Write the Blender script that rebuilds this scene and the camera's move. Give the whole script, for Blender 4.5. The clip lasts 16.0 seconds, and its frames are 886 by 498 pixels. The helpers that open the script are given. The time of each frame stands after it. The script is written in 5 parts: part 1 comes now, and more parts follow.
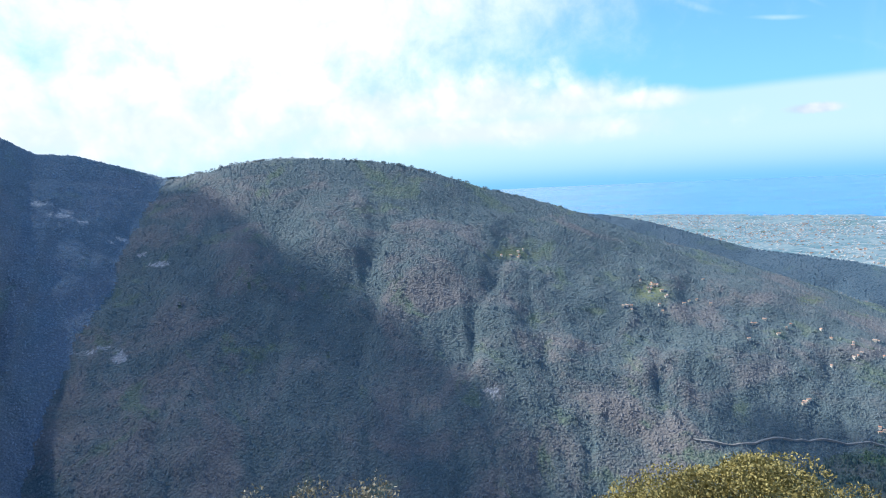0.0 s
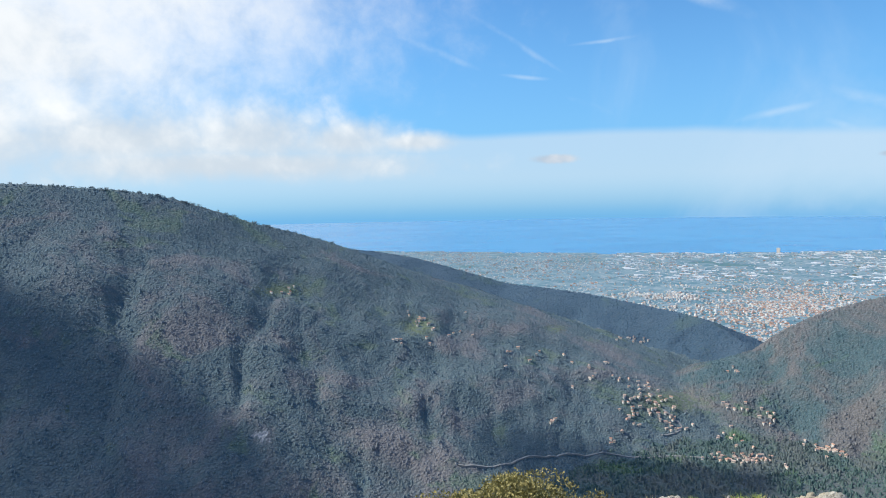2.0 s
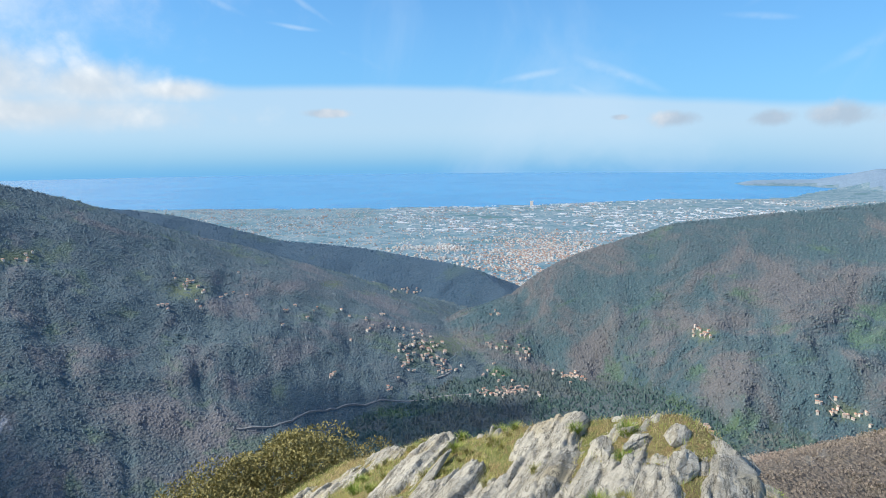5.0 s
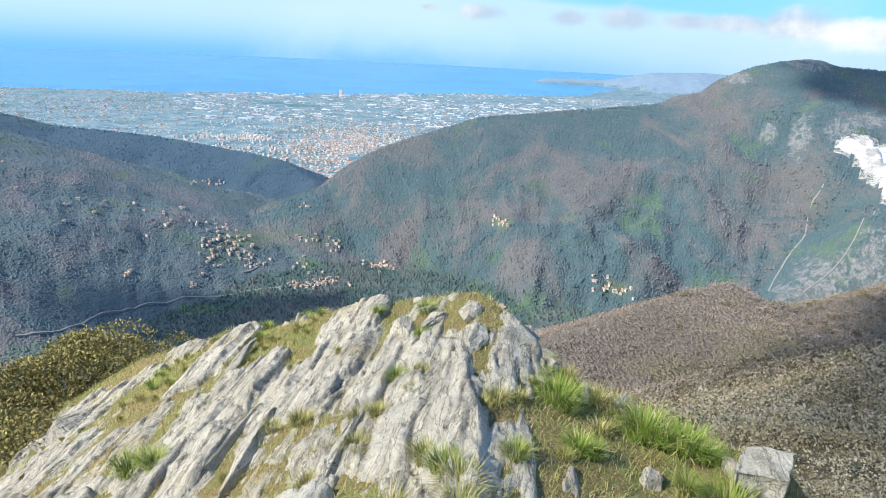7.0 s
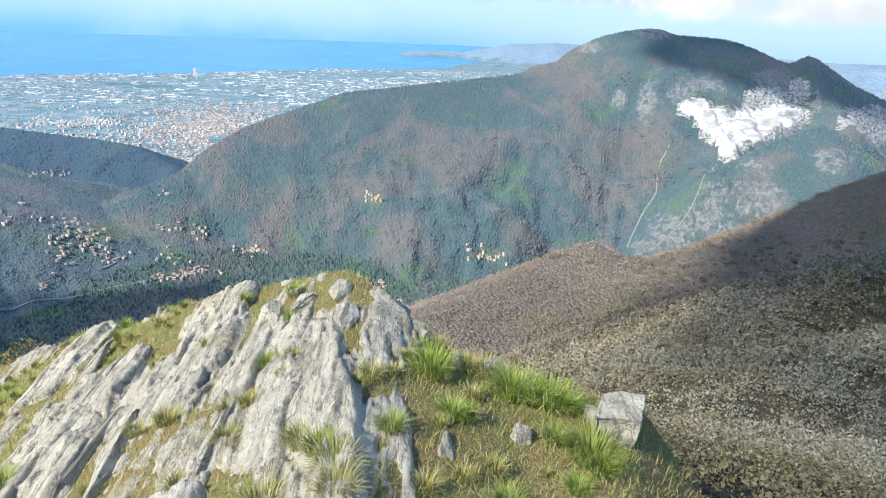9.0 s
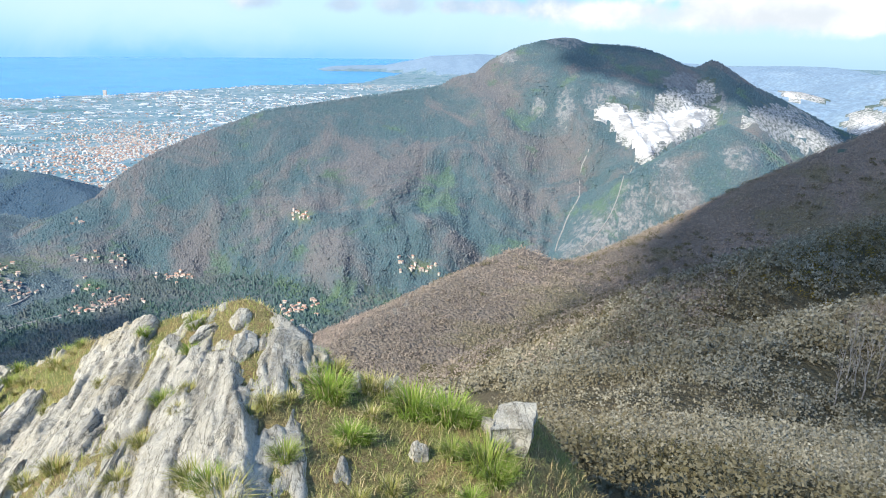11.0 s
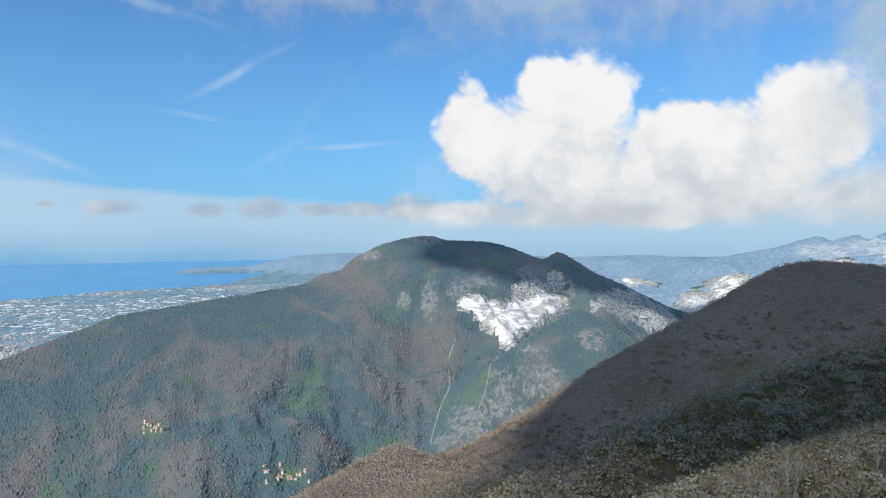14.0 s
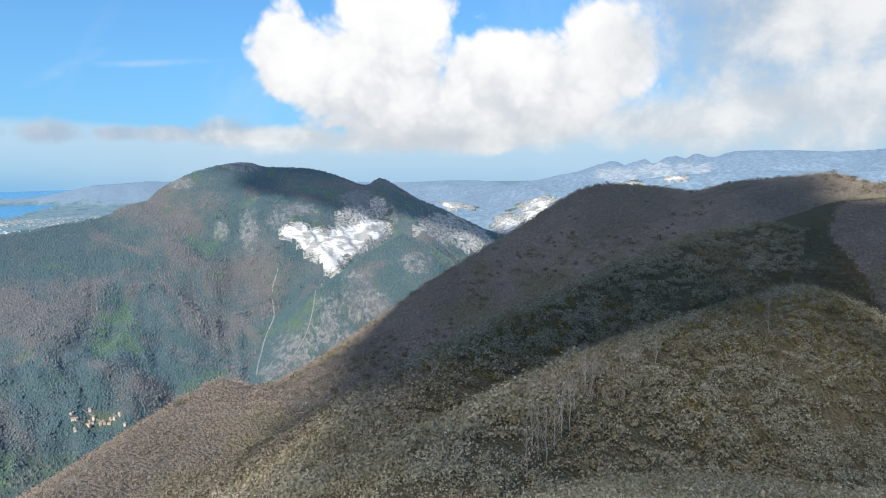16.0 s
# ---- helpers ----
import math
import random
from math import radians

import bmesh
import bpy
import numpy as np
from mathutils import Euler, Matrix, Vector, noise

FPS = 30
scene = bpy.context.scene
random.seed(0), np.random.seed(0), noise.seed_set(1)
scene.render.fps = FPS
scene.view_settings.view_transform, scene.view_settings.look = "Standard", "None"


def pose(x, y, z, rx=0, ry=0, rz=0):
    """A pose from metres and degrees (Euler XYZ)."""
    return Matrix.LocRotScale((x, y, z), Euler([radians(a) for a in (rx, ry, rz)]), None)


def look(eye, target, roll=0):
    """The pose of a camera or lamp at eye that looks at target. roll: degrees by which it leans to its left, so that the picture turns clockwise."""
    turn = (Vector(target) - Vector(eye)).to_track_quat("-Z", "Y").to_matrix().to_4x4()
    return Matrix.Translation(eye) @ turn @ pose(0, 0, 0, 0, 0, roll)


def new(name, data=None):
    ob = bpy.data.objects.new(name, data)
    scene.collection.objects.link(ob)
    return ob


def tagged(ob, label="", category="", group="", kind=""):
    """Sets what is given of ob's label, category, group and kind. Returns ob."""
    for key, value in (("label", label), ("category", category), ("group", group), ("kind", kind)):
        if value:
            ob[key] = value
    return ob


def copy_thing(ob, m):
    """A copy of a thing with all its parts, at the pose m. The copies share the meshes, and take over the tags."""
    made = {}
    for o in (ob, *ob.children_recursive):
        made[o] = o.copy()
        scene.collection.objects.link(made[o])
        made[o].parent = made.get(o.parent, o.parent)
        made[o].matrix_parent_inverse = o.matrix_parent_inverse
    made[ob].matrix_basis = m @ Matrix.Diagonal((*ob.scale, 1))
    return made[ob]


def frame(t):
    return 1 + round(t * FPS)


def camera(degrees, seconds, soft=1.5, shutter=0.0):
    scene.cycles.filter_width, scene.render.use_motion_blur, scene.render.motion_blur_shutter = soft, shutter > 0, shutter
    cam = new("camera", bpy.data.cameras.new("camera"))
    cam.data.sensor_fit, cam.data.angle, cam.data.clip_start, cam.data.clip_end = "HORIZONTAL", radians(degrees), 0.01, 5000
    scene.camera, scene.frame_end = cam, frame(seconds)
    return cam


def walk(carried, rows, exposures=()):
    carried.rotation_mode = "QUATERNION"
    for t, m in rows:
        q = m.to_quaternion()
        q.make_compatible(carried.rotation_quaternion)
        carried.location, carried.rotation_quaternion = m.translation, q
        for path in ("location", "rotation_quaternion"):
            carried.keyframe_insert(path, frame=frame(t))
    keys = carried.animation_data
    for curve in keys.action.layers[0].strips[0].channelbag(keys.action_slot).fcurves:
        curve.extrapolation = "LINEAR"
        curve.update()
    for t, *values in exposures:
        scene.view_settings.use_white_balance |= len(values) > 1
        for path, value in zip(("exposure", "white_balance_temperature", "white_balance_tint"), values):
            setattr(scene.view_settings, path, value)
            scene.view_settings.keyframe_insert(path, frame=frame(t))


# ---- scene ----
cam = camera(67.20, 16.0, 1.0)
PATH = [
    (0.0, -0.027, 0.038, 1.634, 83.41, 2.91, 0.05),
    (0.5, -0.027, 0.038, 1.634, 85.57, 2.09, -4.45),
    (1.0, -0.027, 0.038, 1.634, 86.62, 2.00, -9.18),
    (1.5, -0.027, 0.038, 1.634, 86.88, 1.71, -13.87),
    (2.0, -0.027, 0.038, 1.634, 85.84, 1.10, -19.30),
    (2.5, -0.027, 0.038, 1.634, 85.45, 0.74, -22.87),
    (3.0, -0.027, 0.038, 1.634, 85.12, 1.31, -26.12),
    (3.2, -0.027, 0.038, 1.634, 85.03, 1.66, -27.88),
    (5.3, -0.027, 0.038, 1.634, 80.19, 0.14, -40.58),
    (5.5, -0.031, 0.038, 1.632, 78.67, -0.18, -41.97),
    (6.0, -0.033, 0.030, 1.621, 76.50, -1.22, -44.69),
    (6.5, -0.011, 0.024, 1.605, 74.36, -3.12, -51.23),
    (7.0, -0.004, 0.012, 1.604, 72.84, -2.80, -54.29),
    (7.5, -0.000, -0.000, 1.600, 71.26, -2.77, -57.08),
    (8.0, 0.007, -0.014, 1.602, 71.03, -1.31, -57.53),
    (8.5, 0.014, -0.025, 1.605, 71.25, -2.44, -61.33),
    (9.0, 0.024, -0.033, 1.606, 71.24, -2.17, -65.68),
    (9.2, 0.030, -0.042, 1.607, 71.32, -2.23, -67.98),
    (11.3, 0.059, -0.232, 1.677, 73.20, -0.80, -73.45),
    (11.5, 0.062, -0.236, 1.678, 74.10, -1.18, -74.99),
    (12.0, 0.052, -0.240, 1.678, 74.28, -1.04, -78.82),
    (12.5, 0.050, -0.261, 1.692, 75.30, -1.26, -82.12),
    (13.0, 0.055, -0.265, 1.697, 80.94, 0.65, -82.83),
    (13.5, 0.055, -0.265, 1.697, 85.79, 0.57, -82.91),
    (14.0, 0.055, -0.265, 1.697, 89.01, 0.51, -83.81),
    (14.5, 0.055, -0.265, 1.697, 90.36, -0.26, -84.19),
    (15.0, 0.055, -0.265, 1.697, 87.01, -0.69, -87.00),
    (15.5, 0.055, -0.265, 1.697, 84.27, 0.64, -91.33),
    (16.0, 0.055, -0.265, 1.697, 82.52, 0.79, -98.95),
]
EXPOSURES = [(0.0, 0.45), (1.0, 0.18), (1.5, 0.1), (3.0, 0.05), (5.5, 0.12), (6.0, 0.22), (7.0, 0.38), (9.0, 0.45), (11.5, 0.47), (12.5, 0.42), (13.0, 0.27), (13.5, 0.06), (14.0, -0.14), (14.5, -0.24), (15.0, -0.25), (15.5, -0.26), (16.0, 0.0)]
walk(cam, [(t, pose(*p)) for t, *p in PATH], EXPOSURES)

# streaks of cirrus: bearing, height, half length, half width, tilt
STREAKS = [(25.7, 12.8, 4.6, 0.32, -32), (26.4, 10.1, 2.4, 0.24, -7), (33.2, 12.6, 3.4, 0.2, 3), (31.8, 7.5, 2.2, 0.34, -22), (45.8, 6.3, 3.2, 0.4, 10), (53, 6.2, 4.6, 0.6, -22), (19.2, 12.2, 4, 0.4, -22), (50.2, 4.9, 1.4, 0.34, -25),
           (40, 15.5, 6, 0.7, -28), (70.3, 7.2, 3.8, 0.6, 28), (63, 9.9, 3.0, 0.34, -6), (67, 13.5, 6, 0.5, 30), (76, 7.8, 6, 0.35, 4), (60, 18, 8, 0.6, -12)]
# heaps of cloud: ovals (bearing, height, half width, half height), raggedness, rim from and to, bright and shaded colour, density, tone
CLOUDS = [
    ([(-30, 22, 42, 15), (-8, 20, 22, 13), (-60, 14, 40, 18), (-16, 12, 22, 8)], 0.75, -0.5, 0.85, (0.9, 0.93, 0.95), (0.6, 0.68, 0.76), 0.97, (-0.5, 0.4)),
    ([(-25, 5.0, 24, 4.2), (-6, 5.4, 12, 2.8), (4, 5.7, 9, 3.0), (11, 5.4, 6, 2.2), (17, 5.0, 4.5, 1.1), (2, 3.2, 20, 1.6)], 1.2, -0.2, 0.8, (0.98, 1.0, 1.0), (0.62, 0.7, 0.78), 0.92, (-0.3, 0.5), 0.5),
    ([(28.8, 3.3, 2.6, 0.5), (53, 2.75, 1.0, 0.32), (57.4, 2.5, 2.6, 0.9), (64.3, 2.4, 2.4, 1.0), (69, 2.5, 3.2, 1.3), (73.5, 2.5, 3.0, 0.8), (77, 2.5, 4, 0.9), (81, 2.6, 4, 1.5)], 1.3, 0.05, 0.7, (0.72, 0.74, 0.78), (0.42, 0.52, 0.64), 0.8, (-0.3, 0.4)),
    ([(104, 26, 42, 11), (70, 27, 30, 9.5), (124, 14, 12, 16), (140, 10, 20, 14), (60, 45, 60, 16)], 0.9, -0.1, 0.75, (0.56, 0.63, 0.7), (0.4, 0.5, 0.6), 0.85, (-0.6, 0.8)),
    ([(93, 7, 9.5, 6.2), (94.8, 11.0, 5.5, 4.8), (86.3, 8.8, 4.0, 5.0), (105, 7.0, 9, 4.4), (112, 8, 5.0, 5.2), (100, 3.6, 17, 3.2)], 1.0, 0.02, 0.3, (1.0, 1.0, 1.0), (0.62, 0.67, 0.73), 1.0, (-0.65, 0.3), 0.75),
    ([(98, 1.8, 20, 1.5), (118, 3, 12, 3.0), (128, 4, 14, 4.5), (86, 2.2, 8, 1.1), (114.5, 9, 4, 4), (128, 10, 8, 6.5)], 1.0, -0.05, 0.7, (0.92, 0.93, 0.94), (0.6, 0.65, 0.7), 0.9, (-0.5, 0.5)),
]

# ---- light: a sun behind thin cloud, blue sky, cumulus ----
SUN_AZ, SUN_EL = -58.0, 40.0          # degrees from +y to the right, degrees up
world = bpy.data.worlds.new("sky")
scene.world = world
world.use_nodes = True
WN, WL = world.node_tree.nodes, world.node_tree.links
WN.clear()


def wnode(kind, **props):
    n = WN.new(kind)
    for key, value in props.items():
        if key == "operation":
            n.operation = value
    return n


def wput(socket, value):
    if isinstance(value, (int, float)):
        socket.default_value = value
    elif isinstance(value, tuple):
        socket.default_value = (*value, 1.0) if len(value) == 3 and socket.type == "RGBA" else value
    else:
        WL.new(value, socket)


def wmath(op, a, b=0.0, clamp=False):
    n = wnode("ShaderNodeMath", operation=op)
    n.use_clamp = clamp
    wput(n.inputs[0], a)
    wput(n.inputs[1], b)
    return n.outputs[0]


def wmix(factor, a, b):
    n = WN.new("ShaderNodeMix")
    n.data_type = "RGBA"
    wput(n.inputs[0], factor)
    wput(n.inputs[6], a)
    wput(n.inputs[7], b)
    return n.outputs[2]


def wstep(x, lo, hi):
    n = WN.new("ShaderNodeMapRange")
    n.interpolation_type = "SMOOTHSTEP"
    wput(n.inputs[0], x)
    n.inputs[1].default_value, n.inputs[2].default_value = lo, hi
    return n.outputs[0]


def wnoise(scale, detail, rough, vec, distort=0.0):
    n = WN.new("ShaderNodeTexNoise")
    n.inputs["Scale"].default_value, n.inputs["Detail"].default_value = scale, detail
    n.inputs["Roughness"].default_value, n.inputs["Distortion"].default_value = rough, distort
    wput(n.inputs["Vector"], vec)
    return n.outputs[0]


sky_tex = WN.new("ShaderNodeTexSky")
sky_tex.sky_type = "NISHITA"
sky_tex.sun_disc = False
sky_tex.sun_elevation, sky_tex.sun_rotation = radians(SUN_EL), radians(SUN_AZ)
sky_tex.altitude, sky_tex.air_density, sky_tex.dust_density, sky_tex.ozone_density = 900, 1.0, 0.6, 2.0
coord = WN.new("ShaderNodeTexCoord")
split = WN.new("ShaderNodeSeparateXYZ")
WL.new(coord.outputs["Generated"], split.inputs[0])
W_AZ = wmath("MULTIPLY", wmath("ARCTAN2", split.outputs[0], split.outputs[1]), 57.2958)
W_EL = wmath("MULTIPLY", wmath("ARCSINE", split.outputs[2]), 57.2958)
flat = WN.new("ShaderNodeCombineXYZ")
wput(flat.inputs[0], W_AZ)
wput(flat.inputs[1], W_EL)
SKYMAP = flat.outputs[0]

SKY_GAIN = 0.135
tint = WN.new("ShaderNodeVectorMath")
tint.operation = "MULTIPLY"
WL.new(sky_tex.outputs[0], tint.inputs[0])
tint.inputs[1].default_value = (SKY_GAIN * 0.5, SKY_GAIN * 0.92, SKY_GAIN * 1.25)
sky_colour = tint.outputs[0]
world_out, world_bg = WN.new("ShaderNodeOutputWorld"), WN.new("ShaderNodeBackground")
SOFT = wnoise(0.05, 4, 0.5, SKYMAP)
PUFF = wnoise(0.22, 8, 0.56, SKYMAP, 0.2)
FINE = wnoise(0.6, 6, 0.65, SKYMAP, 0.3)


def wcells(scale, vec):
    n = WN.new("ShaderNodeTexVoronoi")
    n.feature = "SMOOTH_F1"
    n.inputs["Scale"].default_value, n.inputs["Smoothness"].default_value = scale, 0.25
    wput(n.inputs["Vector"], vec)
    return n.outputs["Distance"]


# knobbly heads of cumulus at three sizes, their cells bent by noise
bent = WN.new("ShaderNodeVectorMath")
bent.operation = "ADD"
bent_by = WN.new("ShaderNodeTexNoise")
bent_by.inputs["Scale"].default_value, bent_by.inputs["Detail"].default_value = 0.3, 5
wput(bent_by.inputs["Vector"], SKYMAP)
bent_size = WN.new("ShaderNodeVectorMath")
bent_size.operation = "SCALE"
bent_size.inputs["Scale"].default_value = 3.0
WL.new(bent_by.outputs["Color"], bent_size.inputs[0])
WL.new(SKYMAP, bent.inputs[0])
WL.new(bent_size.outputs[0], bent.inputs[1])
KNOBS = wmath("ADD", wmath("MULTIPLY", wcells(0.22, bent.outputs[0]), 0.6), wmath("ADD", wmath("MULTIPLY", wcells(0.55, bent.outputs[0]), 0.3), wmath("MULTIPLY", wcells(1.3, bent.outputs[0]), 0.16)))
KNOBS = wmath("SUBTRACT", 0.5, KNOBS)


def ellipse(az, el, ra, re):
    """1 at the middle of an oval of sky, 0 at its rim, below 0 outside."""
    u = wmath("DIVIDE", wmath("SUBTRACT", W_AZ, az), ra)
    v = wmath("DIVIDE", wmath("SUBTRACT", W_EL, el), re)
    return wmath("SUBTRACT", 1.0, wmath("SQRT", wmath("ADD", wmath("MULTIPLY", u, u), wmath("MULTIPLY", v, v))))


def heap(ovals):
    total = None
    for o in ovals:
        e = ellipse(*o)
        total = e if total is None else wmath("MAXIMUM", total, e)
    return total


# haze over the sea, a band with a crisp top
fall = WN.new("ShaderNodeMapRange")
wput(fall.inputs[0], W_AZ)
for i, v in ((1, 40.0), (2, 76.0), (3, 5.4), (4, 2.8)):
    fall.inputs[i].default_value = v
BAND_TOP = wmath("ADD", fall.outputs[0], wmath("MULTIPLY", wmath("SUBTRACT", SOFT, 0.5), 1.2))
band = wmath("MULTIPLY", wstep(wmath("SUBTRACT", BAND_TOP, W_EL), -0.4, 0.5), wstep(W_EL, -1.6, 2.2))
sky_colour = wmix(wmath("MULTIPLY", wstep(W_EL, 24.0, 0.0), 0.7), sky_colour, (0.2, 0.5, 0.86))
sky_colour = wmix(wstep(W_EL, 0.0, -2.2), sky_colour, (0.16, 0.46, 0.8))
sky_colour = wmix(wmath("MULTIPLY", band, 0.62), sky_colour, (0.6, 0.74, 0.86))
# paler haze towards the mountains and the far headland
pale = wmath("MULTIPLY", wmath("MULTIPLY", wstep(W_AZ, 52.0, 84.0), wstep(W_EL, 3.5, -0.5)), 0.62)
sky_colour = wmix(pale, sky_colour, (0.52, 0.67, 0.81))


# thin streaks of cirrus
def streak(az, el, length, width, turn):
    c, s = math.cos(radians(turn)), math.sin(radians(turn))
    u, v = wmath("SUBTRACT", W_AZ, az), wmath("SUBTRACT", W_EL, el)
    a = wmath("ADD", wmath("MULTIPLY", u, c / length), wmath("MULTIPLY", v, s / length))
    b = wmath("ADD", wmath("MULTIPLY", v, c / width), wmath("MULTIPLY", u, -s / width))
    b = wmath("ADD", b, wmath("MULTIPLY", wmath("SUBTRACT", PUFF, 0.5), 1.6))
    return wmath("SUBTRACT", 1.0, wmath("SQRT", wmath("ADD", wmath("MULTIPLY", a, a), wmath("MULTIPLY", b, b))))


wisps = None
for st in STREAKS:
    e = streak(*st)
    wisps = e if wisps is None else wmath("MAXIMUM", wisps, e)
sky_colour = wmix(wmath("MULTIPLY", wmath("MULTIPLY", wstep(wisps, -0.1, 1.0), wstep(PUFF, 0.3, 0.7)), 0.38), sky_colour, (0.72, 0.84, 0.95))
veil = wnoise(0.035, 6, 0.6, SKYMAP, 1.2)
sky_colour = wmix(wmath("MULTIPLY", wstep(veil, 0.48, 0.75), 0.3), sky_colour, (0.6, 0.76, 0.92))


def cloud_layer(colour, ovals, rough, lo, hi, bright, shade, amount=1.0, tone=(-0.35, 0.55), knobby=0.0):
    """Clouds heaped from ovals, their rims broken by noise; bright above, greyer below and inside."""
    e = heap(ovals)
    ragged = wmath("ADD", wmath("MULTIPLY", wmath("SUBTRACT", PUFF, 0.5), rough), wmath("MULTIPLY", wmath("SUBTRACT", FINE, 0.5), rough * 0.55))
    billow = wmath("SUBTRACT", PUFF, 0.5)
    if knobby:
        ragged = wmath("ADD", wmath("MULTIPLY", ragged, 1 - knobby), wmath("MULTIPLY", KNOBS, knobby * rough))
        billow = wmath("ADD", wmath("MULTIPLY", billow, 1 - knobby), wmath("MULTIPLY", KNOBS, 0.6 * knobby))
    cover = wmath("MULTIPLY", wstep(wmath("ADD", e, ragged), lo, hi), amount)
    lit = wstep(wmath("ADD", wmath("MULTIPLY", billow, 2.2), wmath("MULTIPLY", wmath("SUBTRACT", W_EL, 6.0), 0.035 + 0.04 * knobby)), *tone)
    return wmix(cover, colour, wmix(lit, shade, bright))


for layer in CLOUDS:
    sky_colour = cloud_layer(sky_colour, *layer)

WL.new(sky_colour, world_bg.inputs[0])
WL.new(world_bg.outputs[0], world_out.inputs[0])

sun = new("sun", bpy.data.lights.new("sun", "SUN"))
sun.data.energy, sun.data.angle, sun.data.color = 5.0, radians(1.3), (1.0, 0.94, 0.84)
sun_dir = Vector((math.sin(radians(SUN_AZ)) * math.cos(radians(SUN_EL)), math.cos(radians(SUN_AZ)) * math.cos(radians(SUN_EL)), math.sin(radians(SUN_EL))))
sun.matrix_world = look(sun_dir * 100, (0, 0, 0))


# ---- materials ----
class Mat:
    """A node material with short helpers."""

    def __init__(self, name, rough=0.9, spec=0.2):
        self.m = bpy.data.materials.new(name)
        self.m.use_nodes = True
        self.n, self.l = self.m.node_tree.nodes, self.m.node_tree.links
        self.b = self.n["Principled BSDF"]
        self.b.inputs["Roughness"].default_value = rough
        self.b.inputs["Specular IOR Level"].default_value = spec
        self.pos = self.n.new("ShaderNodeNewGeometry").outputs["Position"]

    def put(self, socket, v):
        if isinstance(v, (int, float)):
            socket.default_value = v
        elif isinstance(v, tuple):
            socket.default_value = (*v, 1.0) if len(v) == 3 and socket.type == "RGBA" else v
        else:
            self.l.new(v, socket)

    def noise(self, scale, detail=4, rough=0.55, distort=0.0, vec=None):
        n = self.n.new("ShaderNodeTexNoise")
        for k, v in (("Scale", scale), ("Detail", detail), ("Roughness", rough), ("Distortion", distort)):
            n.inputs[k].default_value = v
        self.l.new(vec or self.pos, n.inputs["Vector"])
        return n.outputs[0]

    def cells(self, scale, vec=None, feature="F1", out="Distance"):
        n = self.n.new("ShaderNodeTexVoronoi")
        n.feature = feature
        n.inputs["Scale"].default_value = scale
        self.l.new(vec or self.pos, n.inputs["Vector"])
        return n.outputs[out]

    def stretch(self, sx, sy, sz, rot=(0, 0, 0)):
        n = self.n.new("ShaderNodeMapping")
        self.l.new(self.pos, n.inputs[0])
        n.vector_type = "TEXTURE"
        n.inputs["Rotation"].default_value = rot
        n.inputs["Scale"].default_value = (1 / sx, 1 / sy, 1 / sz)
        return n.outputs[0]

    def step(self, x, lo, hi, a=0.0, b=1.0):
        n = self.n.new("ShaderNodeMapRange")
        n.interpolation_type = "SMOOTHSTEP"
        self.put(n.inputs[0], x)
        for i, v in ((1, lo), (2, hi), (3, a), (4, b)):
            n.inputs[i].default_value = v
        return n.outputs[0]

    def math(self, op, a, b=0.0):
        n = self.n.new("ShaderNodeMath")
        n.operation = op
        self.put(n.inputs[0], a)
        self.put(n.inputs[1], b)
        return n.outputs[0]

    def mix(self, f, a, b):
        n = self.n.new("ShaderNodeMix")
        n.data_type = "RGBA"
        self.put(n.inputs[0], f)
        self.put(n.inputs[6], a)
        self.put(n.inputs[7], b)
        return n.outputs[2]

    def attr(self, name):
        n = self.n.new("ShaderNodeAttribute")
        n.attribute_name = name
        return n.outputs["Fac"]

    def rand(self):
        return self.n.new("ShaderNodeObjectInfo").outputs["Random"]

    def island(self):
        return self.n.new("ShaderNodeNewGeometry").outputs["Random Per Island"]

    def bump(self, h, strength=0.5, dist=0.1):
        n = self.n.new("ShaderNodeBump")
        n.inputs["Strength"].default_value, n.inputs["Distance"].default_value = strength, dist
        self.l.new(h, n.inputs["Height"])
        self.l.new(n.outputs[0], self.b.inputs["Normal"])

    def colour(self, c):
        self.put(self.b.inputs["Base Color"], c)
        return self.m


def haze_sheen(k, weight=0.18, tint=(0.55, 0.78, 1.0)):
    """A soft blue-tinted sheen laid on the woods in place of distance haze."""
    k.b.inputs["Sheen Weight"].default_value = weight
    k.b.inputs["Sheen Roughness"].default_value = 0.6
    k.b.inputs["Sheen Tint"].default_value = (*tint, 1.0)


def wood_tones(k, brown, dark, green):
    """Drifts of bare brown, dark and fresh green trees; the hollows are greener."""
    hollow = k.attr("green")
    drift = k.math("ADD", k.noise(0.022, 8, 0.68, 0.8), k.math("MULTIPLY", hollow, 0.15))
    fresh = k.math("ADD", k.noise(0.03, 6, 0.66, 0.5), k.math("MULTIPLY", hollow, 0.06))
    c = k.mix(k.step(drift, 0.4, 0.6), brown, dark)
    c = k.mix(k.step(fresh, 0.58, 0.68, 0.0, 0.85), c, green)
    return k.mix(k.step(k.noise(0.09, 5, 0.7), 0.44, 0.66, 0.0, 0.4), c, k.mix(0.45, c, brown))


